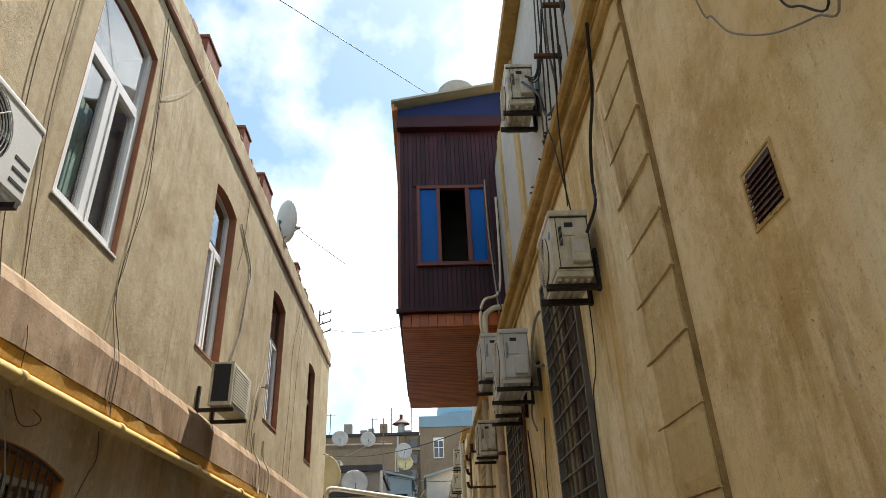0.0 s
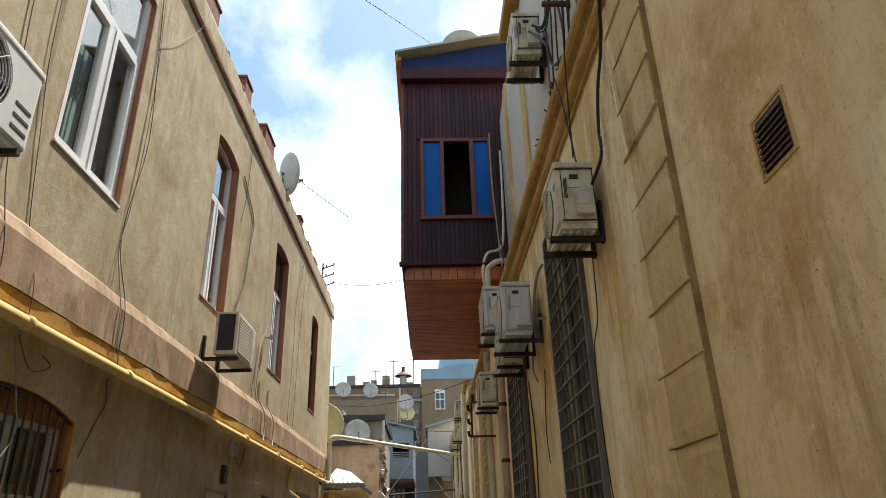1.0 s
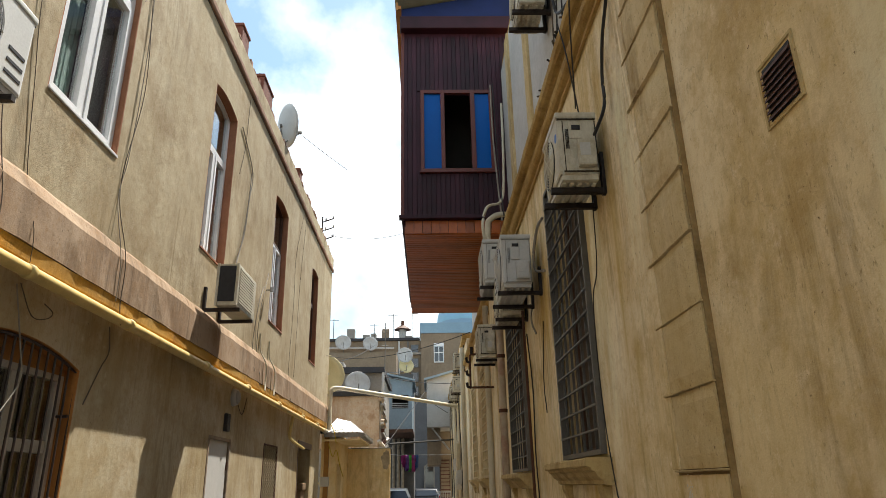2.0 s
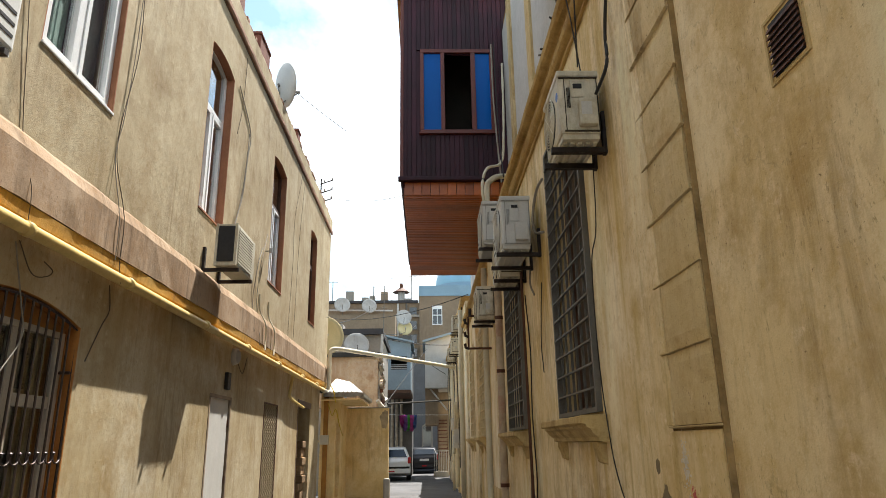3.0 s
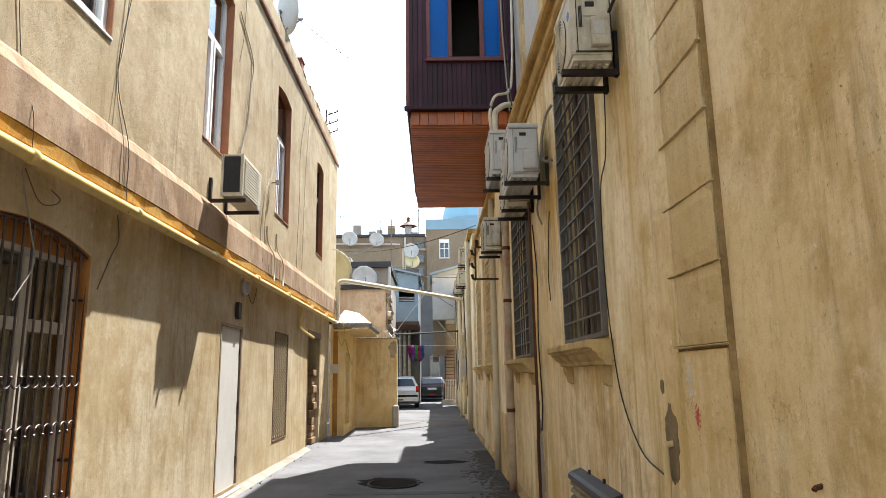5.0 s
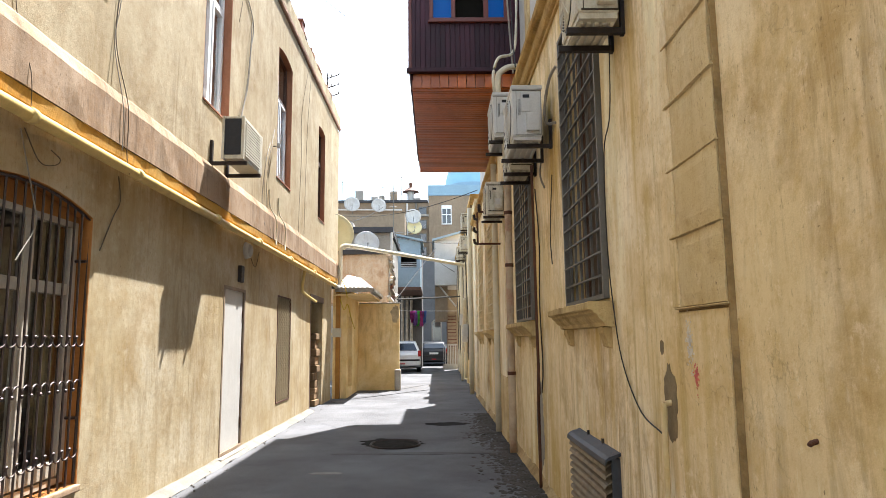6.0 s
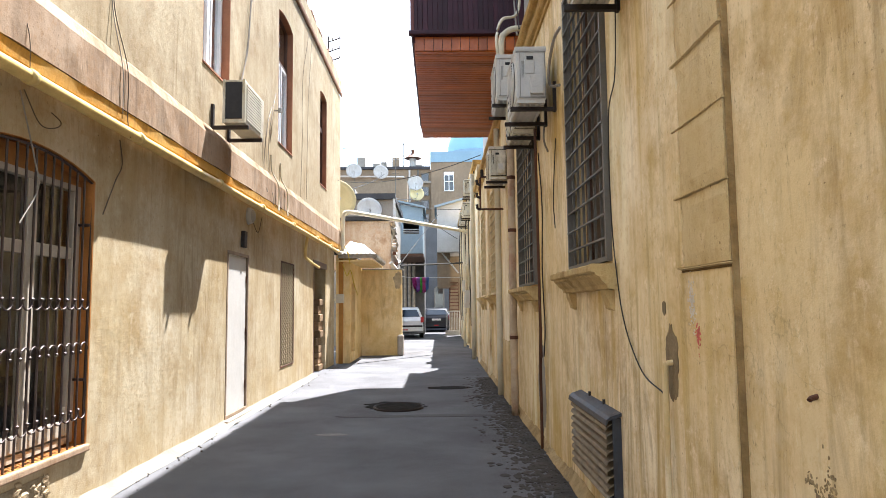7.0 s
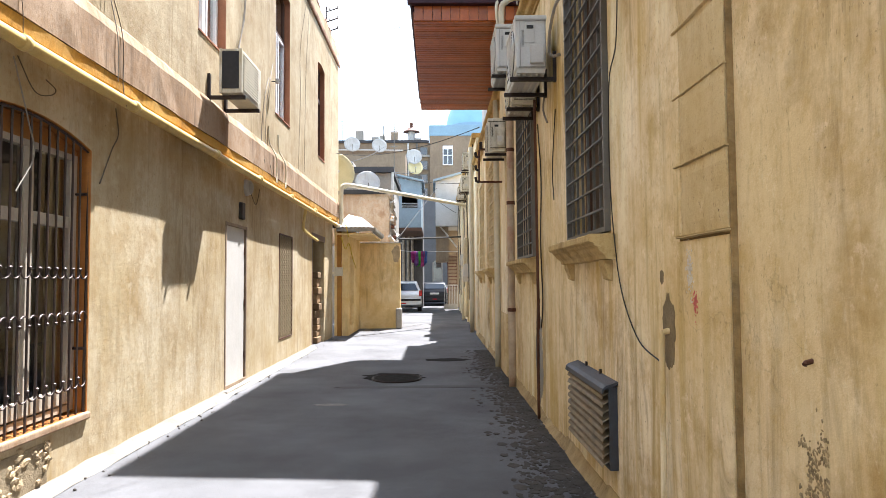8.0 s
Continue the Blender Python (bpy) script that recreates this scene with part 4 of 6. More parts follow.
# ---- shaded facade: pilaster, openings, sills ----
PIL = thing("pilaster", "plastered stone pilaster with open joints", "pilaster", (1.4, 2.45, 0), kind="structure")
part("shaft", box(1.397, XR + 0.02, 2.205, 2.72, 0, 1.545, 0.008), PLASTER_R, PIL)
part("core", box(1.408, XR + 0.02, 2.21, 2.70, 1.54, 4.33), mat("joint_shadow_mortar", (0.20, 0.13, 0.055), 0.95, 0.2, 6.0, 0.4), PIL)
zs = [1.56, 1.865, 2.165, 2.455, 2.735, 3.01, 3.29, 3.57, 3.845, 4.1, 4.33]
for k, (a, b) in enumerate(zip(zs, zs[1:])):
    face = 1.389 + random.uniform(-0.006, 0.004)
    bm = bmesh.new()
    right = 2.198 + random.uniform(-0.012, 0.008)
    ny, nz, grid = 7, 6, {}
    for i in range(ny + 1):
        for j in range(nz + 1):
            y, z = right + (2.63 - right) * i / ny, a + 0.006 + (b - a - 0.011) * j / nz
            edge = 0.007 if i in (0, ny) or j in (0, nz) else 0.0
            rough = 0.006 * noise.noise(Vector((y * 9, z * 9, k))) + 0.003 * noise.noise(Vector((y * 30, z * 30, k)))
            chip = 0.010 * max(0, noise.noise(Vector((y * 13, z * 13, 5 + k)))) if edge else 0.0
            grid[i, j] = bm.verts.new((face + rough + edge, y + (chip if i == 0 else 0), z - (chip if j == nz else 0) + (0.4 * chip if j == 0 else 0)))
    for i in range(ny):
        for j in range(nz):
            bm.faces.new((grid[i, j], grid[i + 1, j], grid[i + 1, j + 1], grid[i, j + 1]))
    rim = [grid[i, 0] for i in range(ny + 1)] + [grid[ny, j] for j in range(1, nz + 1)] + [grid[i, nz] for i in range(ny - 1, -1, -1)] + [grid[0, j] for j in range(nz - 1, 0, -1)]
    rear = [bm.verts.new((XR + 0.015, v.co.y, v.co.z)) for v in rim]
    for i in range(len(rim)):
        j = (i + 1) % len(rim)
        bm.faces.new((rim[i], rear[i], rear[j], rim[j]))
    bm.faces.new(rear)
    part("stone", bm, STONE, PIL)
    part("edge_strip", box(face + 0.004 + random.uniform(-0.002, 0.002), XR + 0.012, 2.632, 2.718 + random.uniform(-0.008, 0.006), a + 0.005, b - 0.004, 0.006), PLASTER_R, PIL, "smooth plastered margin")
    lip = bmesh.new()
    prev = None
    for i in range(15):
        y = 2.18 + (0.5 + random.uniform(-0.04, 0.02)) * i / 14
        o, h = 0.004 + 0.007 * max(0, noise.noise(Vector((y * 14, a * 5, 1.0)))), 0.004 + 0.006 * abs(noise.noise(Vector((y * 11, a * 7, 4.0))))
        ring4 = [lip.verts.new(p) for p in ((1.41, y, a - h), (face - o, y, a - h * 0.4), (face - o, y, a + 0.002), (1.41, y, a + 0.004))]
        if prev:
            for q in range(4):
                lip.faces.new((prev[q], prev[(q + 1) % 4], ring4[(q + 1) % 4], ring4[q]))
        else:
            lip.faces.new(ring4)
        prev = ring4
    lip.faces.new(prev[::-1])
    part("joint_lip", lip, STONE, PIL)
P2 = thing("pilaster", "dark-footed plastered pilaster with peeling render", "pilaster", (1.38, 9.7, 0), kind="structure")
part("shaft", box(1.36, XR + 0.02, 9.35, 10.05, 0, 4.33, 0.012), PALE_R, P2)
part("foot", box(1.345, XR + 0.02, 9.3, 10.1, 0, 0.9, 0.02), STONE, P2)
for yc in (13.4, 16.6):
    P3 = thing("pilaster", "narrow plastered pilaster", "pilaster", (1.38, yc, 0), kind="structure")
    part("shaft", box(1.37, XR + 0.02, yc - 0.3, yc + 0.3, 0, 4.33, 0.012), PALE_R, P3)
for yc in (18.6, 20.2, 22.0, 24.0, 26.0, 28.0, 30.0):
    P3 = thing("pilaster", "narrow pale pilaster of the low wing", "pilaster", (1.38, yc, 0), kind="structure")
    part("shaft", box(1.38, XR + 0.02, yc - 0.15, yc + 0.15, 0, 5.2, 0.012), PALE_R, P3)

shutter = mat("dark_brown_shutter", (0.075, 0.05, 0.03), 0.7, 0.3, 4.0, 0.2, 60)
for n, (y0, y1, z0, z1, _) in enumerate(RW):
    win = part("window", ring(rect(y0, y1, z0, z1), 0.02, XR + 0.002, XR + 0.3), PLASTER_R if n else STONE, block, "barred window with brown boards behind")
    part("frame", ring(rect(y0 + 0.02, y1 - 0.02, z0 + 0.02, z1 - 0.02), 0.07, XR + 0.12, XR + 0.18), BROWN_FRAME, win)
    part("mullion", box(XR + 0.12, XR + 0.17, (y0 + y1) / 2 - 0.04, (y0 + y1) / 2 + 0.04, z0 + 0.09, z1 - 0.09), BROWN_FRAME, win)
    for a, b in ((y0 + 0.09, (y0 + y1) / 2 - 0.04), ((y0 + y1) / 2 + 0.04, y1 - 0.09)):
        part("board", box(XR + 0.15, XR + 0.16, a, b, z0 + 0.09, z1 - 0.09), shutter if n < 2 else PAINT_CREAM, win)
    gr = thing("window_grille", "grey painted iron grille over a barred window" if n < 2 else "cream painted iron grille over a far window", "grille", (XR, (y0 + y1) / 2, z0), "grey window grilles")
    gx0, gx1 = XR - 0.035, XR - 0.005
    bar_paint = GREY_IRON if n < 2 else PAINT_CREAM
    part("frame", ring(rect(y0 + 0.01, y1 - 0.01, z0 + 0.02, z1 - 0.01), 0.03, gx0, gx1 + 0.03), bar_paint, gr)
    nv = 7
    for k in range(1, nv):
        y = y0 + 0.01 + (y1 - y0 - 0.02) * k / nv
        part("bar", box(gx0 + 0.012, gx1, y - 0.0045, y + 0.0045, z0 + 0.04, z1 - 0.03), bar_paint, gr)
    nh = int((z1 - z0) / 0.145)
    for k in range(1, nh):
        z = z0 + 0.02 + (z1 - z0 - 0.03) * k / nh
        part("crossbar", box(gx0 - 0.004, gx0 + 0.012, y0 + 0.02, y1 - 0.02, z - 0.006, z + 0.006), bar_paint, gr)
    sl = part("sill", along([(XR + 0.1, z0 - 0.001), (1.262, z0 - 0.004), (1.255, z0 - 0.012), (1.255, z0 - 0.045), (1.262, z0 - 0.052), (1.285, z0 - 0.056), (1.288, z0 - 0.070), (1.312, z0 - 0.082), (1.325, z0 - 0.105), (1.352, z0 - 0.128), (1.358, z0 - 0.15), (1.385, z0 - 0.156), (XR + 0.1, z0 - 0.16)], y0 - 0.1, y1 + 0.1, 14, 0.0025), SILL, block, "moulded stone window sill")
    for y in (y0 - 0.02, y1 - 0.12):
        part("corbel", along([(XR + 0.01, z0 - 0.157), (1.362, z0 - 0.157), (1.366, z0 - 0.19), (1.385, z0 - 0.235), (1.392, z0 - 0.27), (XR + 0.01, z0 - 0.29)], y, y + 0.12, 3, 0.002), SILL, sl)

# brown strip beside the pilaster: dirt plus the joint's shadow, painted in
part("fillet", along([(XR + 0.004, 0.0), (1.396, 0.0), (1.398, 4.3), (XR + 0.004, 4.3)], 2.176, 2.187, 1), mat("dirt_and_shadow_fillet", (0.31, 0.205, 0.085), 0.95, 0.45, 5.0, 0.5, 50, (0.13, 0.08, 0.03), 0.8, 0.15, (0.42, 0.31, 0.16), 0.7), PIL, "brown mortar fillet, dirt and joint shadow in its colour")

# crumbling cement skirting along the foot of the wall
bm = bmesh.new()
random.seed(17)
prev = None
for k in range(231):
    y = -6 + 0.1 * k
    top = 0.075 + 0.05 * noise.noise(Vector((y * 0.9, 3.1, 0))) + 0.03 * noise.noise(Vector((y * 6, 1.7, 0)))
    out = 0.03 + 0.012 * noise.noise(Vector((y * 3, 9.2, 0)))
    col = [bm.verts.new(p) for p in ((XR + 0.01, y, 0), (XR - out - 0.03, y, 0), (XR - out, y, top * 0.5), (XR - 0.004, y, top), (XR + 0.01, y, top))]
    if prev:
        for i in range(4):
            bm.faces.new((prev[i], prev[i + 1], col[i + 1], col[i]))
    prev = col
part("skirting", bm, render_coat("stained_foot_render", (0.36, 0.255, 0.12), (0.48, 0.36, 0.19), (0.24, 0.16, 0.07), (0.10, 0.065, 0.03), 0.9, 0.8, 1.0), block, "crumbling stained skirting")
bm = bmesh.new()
random.seed(41)
for k in range(4500):
    y = random.uniform(2.2, 13.0)
    reach = 0.22 + 0.13 * noise.noise(Vector((y * 0.7, 5.5, 0)))
    x = 1.41 - abs(random.gauss(0, max(0.06, reach)))
    if x < 0.75:
        continue
    r, m = random.uniform(0.006, 0.036) * (1.6 if k % 9 == 0 else 1.0), random.randint(6, 8)
    z = random.uniform(0.0015, 0.006)
    top = [bm.verts.new((min(1.42, x + r * random.uniform(0.5, 1.1) * math.cos(q * math.tau / m)), y + 1.5 * r * random.uniform(0.5, 1.1) * math.sin(q * math.tau / m), z)) for q in range(m)]
    low = [bm.verts.new((v.co.x, v.co.y, -0.004)) for v in top]
    bm.faces.new(top)
    for q in range(m):
        bm.faces.new((top[q], low[q], low[(q + 1) % m], top[(q + 1) % m]))
tagged(part("gutter_dirt", bm, mat("caked_dirt", (0.058, 0.05, 0.043), 0.95, 0.5, 4.0, 0.6, 60, None, 0.5, 1, (0.07, 0.062, 0.055), 0.8), block, "dark caked dirt along the foot of the wall"), kind="stuff")

# vents
vent = thing("wall_vent", "small square vent with dark slanted slats", "vent", (XR, 1.465, 2.64))
part("rim", ring(rect(1.36, 1.57, 2.535, 2.755), 0.010, XR - 0.006, XR + 0.01), STONE, vent)
part("backing", box(XR - 0.002, XR + 0.006, 1.385, 1.545, 2.555, 2.735), AC_DARK, vent)
for k in range(8):
    z = 2.56 + 0.021 * k
    part("slat", along([(XR - 0.003, z), (XR - 0.012, z - 0.004), (XR - 0.004, z + 0.014)], 1.382, 1.548), RUST, vent)
lv = thing("louvred_vent", "weathered grey metal louvred vent near the ground", "vent", (XR, 4.32, 0.24))
LOUVRE = mat("dark_blue_grey_paint", (0.045, 0.05, 0.062), 0.5, 0.3, 8.0, 0.3, 70, (0.1, 0.05, 0.025), 0.5)
part("frame", ring(rect(3.79, 4.86, 0.25, 0.74), 0.022, 1.37, XR + 0.005), LOUVRE, lv)
part("hood", along([(XR, 0.775), (1.35, 0.752), (1.328, 0.735), (1.322, 0.705), (1.328, 0.703), (1.338, 0.728), (XR, 0.755)], 3.775, 4.875), LOUVRE, lv)
part("backing", box(XR - 0.01, XR + 0.003, 3.81, 4.84, 0.26, 0.73), AC_DARK, lv)
slat_m = mat("dusty_brown_slats", (0.27, 0.215, 0.145), 0.6, 0.3, 9.0, 0.2, 70, (0.11, 0.07, 0.04), 0.6, 0.5, metal=0.15, rand=0.3)
for k in range(9):
    z = 0.258 + 0.0505 * k
    part("slat", along([(1.395, z + 0.060), (1.336, z + 0.026), (1.330, z + 0.006), (1.333, z + 0.003), (1.340, z + 0.022), (1.397, z + 0.053)], 3.812, 4.838, 6, 0.0012), slat_m, lv)
for y in (4.15, 4.55):
    part("lug", box(1.405, XR + 0.002, y, y + 0.022, 0.76, 0.80), IRON, lv)

# pipes on the shaded wall
def pipe(points, r, material, label, collars=(), n=5):
    p = thing("pipe", label, "pipe", points[0], "pipes on the shaded wall")
    part("run", tube(curve(points, n), r, 10), material, p, "", True)
    for c in collars:
        part("collar", tube([(c[0], c[1], c[2] - 0.025), (c[0], c[1], c[2] + 0.02)], r * 1.14, 10), RUST, p)
    return p


pipe([(1.385, 2.91, 0), (1.385, 2.905, 0.6), (1.385, 2.89, 1.1), (1.39, 2.89, 1.135), (1.42, 2.885, 1.145)], 0.014, PLASTER_R, "thin cream pipe rising from the ground into the wall", ())
pipe([(1.33, 8.45, 0), (1.33, 8.45, 1.5), (1.33, 8.42, 3.4), (1.33, 8.4, 4.3)], 0.05, mat("patchy_downpipe", (0.50, 0.39, 0.27), 0.7, 0.25, 4.0, 0.2, 60, (0.20, 0.07, 0.035), 0.8, 0.3, (0.36, 0.15, 0.09), 0.9), "patched cream and rust downpipe", ((1.33, 8.45, 1.0), (1.33, 8.43, 2.4), (1.33, 8.42, 3.1)))
pipe([(1.35, 6.32, 0.9), (1.35, 6.35, 1.6), (1.35, 6.4, 3.2)], 0.015, RUST, "dark rusty conduit down the wall")
pipe([(1.36, 6.45, 0.0), (1.36, 6.45, 0.8), (1.36, 6.38, 1.2)], 0.016, RUST, "thin rusty conduit near the ground")
pipe([(1.33, 10.4, 0), (1.33, 10.4, 4.3)], 0.05, PIPE_W, "pale downpipe beside the pilaster")
pipe([(1.3, 17.5, 0), (1.3, 17.5, 5.0)], 0.06, PIPE_W, "pale downpipe on the far wall")
pipe([(1.28, 23.0, 0), (1.28, 23.0, 5.0)], 0.05, PIPE_W, "pale downpipe on the far wall")
pipe([(1.2, 19.0, 2.6), (1.25, 20.5, 2.0), (1.3, 22.5, 1.2)], 0.05, PIPE_W, "cream pipe sloping along the far wall")
pipe([(1.05, 7.02, 4.2), (1.04, 7.05, 4.45), (1.12, 7.2, 4.72), (1.34, 7.7, 5.0), (1.45, 8.1, 5.4), (1.53, 8.5, 6.3), (1.56, 8.66, 7.1)], 0.018, PIPE_W, "pale flexible hose climbing beside the balcony")
pipe([(1.12, 7.3, 4.1), (1.12, 7.3, 4.5), (1.16, 7.32, 4.6), (1.3, 7.4, 4.70), (1.6, 7.5, 4.72)], 0.036, PIPE_W, "bent pale vent pipe entering the wall")

RC = "black cable on the yellow shaded wall"
cable([(1.32, 2.45, 4.38), (1.39, 2.77, 4.16), (1.39, 2.95, 3.95), (1.39, 3.04, 3.74), (1.37, 3.0, 3.52), (1.33, 3.12, 3.4)], 0.0105, CABLE, "thick black insulated hose to the air conditioner")
cable([(1.405, 1.61, 4.37), (1.400, 1.49, 3.47), (1.400, 1.43, 3.33), (1.400, 1.37, 3.20), (1.400, 1.29, 3.10), (1.400, 1.19, 3.00), (1.400, 1.10, 2.93), (1.400, 0.99, 2.86), (1.400, 0.91, 2.82), (1.405, 0.86, 3.22)], 0.0036, CABLE_G, "thin grey cable sagging across the yellow shaded wall")
cable([(1.405, 1.14, 3.33), (1.400, 1.09, 3.03), (1.400, 1.03, 2.94), (1.400, 0.94, 2.85), (1.405, 0.90, 3.15)], 0.0036, CABLE, RC)
cable([(1.39, 3.5, 3.3), (1.405, 3.62, 2.78), (1.405, 3.79, 2.58), (1.405, 3.81, 2.01), (1.405, 3.72, 1.57), (1.405, 3.58, 1.28), (1.405, 3.3, 1.06), (1.405, 2.98, 0.99), (1.41, 2.95, 0.93)], 0.004, CABLE, RC)
cable([(1.27, 3.5, 4.5), (1.30, 3.45, 4.2), (1.33, 3.4, 3.72)], 0.005, CABLE, RC)
cable([(1.26, 3.0, 4.6), (1.28, 3.2, 4.3), (1.30, 3.35, 3.72)], 0.005, CABLE, RC)
cable([(1.40, 5.2, 3.75), (1.36, 5.3, 3.68), (1.34, 5.45, 3.5), (1.36, 5.5, 3.35), (1.41, 5.35, 3.3)], 0.014, CABLE_G, "grey hose looping from the air conditioner")
cable([(1.41, 6.15, 3.2), (1.38, 6.05, 3.0), (1.39, 5.9, 2.85)], 0.01, CABLE_G, "short cable end below the bracket")
cable([(1.41, 6.6, 3.0), (1.405, 6.4, 2.4), (1.40, 6.45, 1.8), (1.405, 6.4, 1.2), (1.405, 6.5, 0.9)], 0.007, CABLE, RC)
cable([(1.41, 5.6, 2.9), (1.405, 5.75, 2.4), (1.405, 5.7, 2.1)], 0.005, CABLE, RC)
for k in range(6):
    y = 17.6 + 2.1 * k
    cable([(1.36, y, 5.1), (1.3, y + 0.3, 3.8), (1.33, y + 0.1, 2.4), (1.36, y + 0.5, 0.8)], 0.014, CABLE, "bundled black cables on the far wall")
    cable([(1.38, y + 1, 5.1), (1.33, y + 0.8, 3.2), (1.36, y + 1.2, 1.0)], 0.012, CABLE_G, "bundled pale cables on the far wall")
for y, z in ((20.0, 1.5), (20.8, 1.35), (22.2, 1.9)):
    mb = thing("meter_box", "pale electric meter box on the far wall", "box", (1.3, y, z), "meter boxes on the far wall")
    part("case", box(1.2, 1.41, y, y + 0.3, z, z + 0.4, 0.015), AC_GREY, mb)
    part("lid", box(1.185, 1.2, y + 0.02, y + 0.28, z + 0.03, z + 0.37, 0.006), AC_GREY, mb)
frame_r = thing("wire_bracket", "rusty square wire bracket with insulators", "bracket", (1.3, 10.0, 2.7))
part("frame", tube([(1.43, 9.8, 3.385), (1.02, 9.8, 3.385), (1.01, 9.8, 3.37), (1.01, 9.8, 2.90), (1.02, 9.8, 2.885), (1.43, 9.8, 2.885)], 0.016, 6), RUST, frame_r)
part("insulator", tube([(1.04, 9.8, 3.385), (1.04, 9.8, 3.44), (1.04, 9.8, 3.50)], 0.026, 8), IRON, frame_r)
for z in (3.28, 3.08, 2.9):
    part("insulator", tube([(1.015, 9.8, z - 0.02), (0.965, 9.8, z), (0.955, 9.8, z + 0.06)], 0.022, 8), IRON, frame_r)

# upper storey: openings, pilaster strips and bars
for yc in (3.3, 6.4, 7.9, 11.0, 15.0):
    up = thing("pilaster", "ochre pilaster strip on the upper storey", "pilaster", (1.58, yc, 4.66), kind="structure")
    part("strip", box(1.565, XS + 0.02, yc - 0.13, yc + 0.13, 4.64, 7.74, 0.01), STONE, up)
for y, z, x in ((4.0, 5.62, 1.37), (3.68, 5.88, 1.42)):
    upr = thing("bracket_arm", "dark rusty iron bracket arm on the upper storey", "bracket", (1.58, y, z), "bracket arms")
    part("arm", box(x, XS + 0.01, y, y + 0.035, z, z + 0.035, 0.004), RUST, upr)
    part("plate", box(XS - 0.012, XS + 0.004, y - 0.03, y + 0.075, z - 0.05, z + 0.1, 0.003), IRON, upr)
for k in range(7):
    y = 3.55 + 0.17 * k
    cable([(1.575, y - 0.2, 7.7), (1.55, y - 0.05, 6.6), (1.53, y + random.uniform(-0.05, 0.1), 5.9), (1.54, y + random.uniform(0, 0.2), 5.3), (1.50, y + random.uniform(0, 0.3), 4.68), (1.30, y + random.uniform(-0.3, 0.1), 4.56)], random.choice((0.006, 0.008, 0.011)), CABLE if k % 3 else CABLE_B, "dark cables bunched on the upper storey wall")
for k in range(3):
    cable([(1.45, 4.88, 6.2), (1.50, 4.7 - 0.05 * k, 5.95), (1.52, 4.45 - 0.08 * k, 5.9 + 0.1 * k), (1.54, 4.2, 6.4)], 0.009, CABLE, "cable looping from the upper air conditioner")
part("hose", tube(curve([(1.3, 4.3, 5.6), (1.36, 4.0, 5.2), (1.38, 3.9, 4.9), (1.36, 3.4, 4.62)], 6), 0.012, 8), CABLE, upr)
cable([(1.36, 8.3, 7.2), (1.35, 8.2, 6.3), (1.36, 8.0, 5.4), (1.34, 7.6, 4.7)], 0.012, CABLE_G, "bundled pale cables beside the balcony")
cable([(1.37, 8.1, 7.1), (1.36, 7.9, 6.0), (1.36, 7.7, 5.2), (1.33, 7.3, 4.65)], 0.008, CABLE, "black cables beside the balcony")

# marks on the shaded wall
bare = mat("bare_grey_mortar", (0.24, 0.18, 0.10), 0.95, 0.25, 9.0, 0.6, 60)
def flake(y0, y1, z0, z1, x, material, label, seed, power=1.0):
    """A ragged hollow where the top coat has come off: small scraps set into one outline."""
    bm = bmesh.new()
    cy, cz, n = (y0 + y1) / 2, (z0 + z1) / 2, 64
    rim = []
    for k in range(n):
        a = k * math.tau / n
        q = 1 + 0.28 * noise.noise(Vector((math.cos(a) * 1.6, math.sin(a) * 1.6, seed))) + 0.16 * noise.noise(Vector((math.cos(a) * 6, math.sin(a) * 6, seed + 3)))
        rim.append((cy + (y1 - y0) / 2 * math.cos(a) * q, cz + (z1 - z0) / 2 * math.sin(a) * q))
    front = [bm.verts.new((x - 0.003, a, b)) for a, b in rim]
    back = [bm.verts.new((x + 0.004, cy + (a - cy) * 1.02, cz + (b - cz) * 1.02)) for a, b in rim]
    bm.faces.new(front)
    for k in range(n):
        bm.faces.new((front[k], front[(k + 1) % n], back[(k + 1) % n], back[k]))
    return single("bare_patch", bm, material, label, "patch")


flake(2.81, 2.97, 0.99, 1.31, XR, bare, "grey bare patch where the render has flaked off", 3.0)
flake(2.95, 2.995, 1.36, 1.43, XR, bare, "small grey scrap of bare mortar", 7.0)
PITTED = mat("pitted_patch", (0.36, 0.27, 0.15), 0.95, 0.5, 26.0, 0.9, 90)
random.seed(4)
bm = bmesh.new()
for k in range(420):
    y, z = 1.75 + random.uniform(-1, 1) * 0.075, 0.82 + random.gauss(0, 0.075)
    if noise.noise(Vector((y * 18, z * 14, 2.0))) < -0.05:
        continue
    bmesh.ops.create_icosphere(bm, subdivisions=1, radius=1.0, matrix=Matrix.LocRotScale((XR, y, z), Euler((random.uniform(0, 3), 0, 0)), (0.003, random.uniform(0.002, 0.008), random.uniform(0.002, 0.01))))
single("pitted_patch", bm, PITTED, "pitted patch of crumbling render", "patch", kind="stuff")
flake(6.5, 6.98, 0.12, 0.98, XR, BACK_GREY, "grey cement repair low on the wall", 5.0)
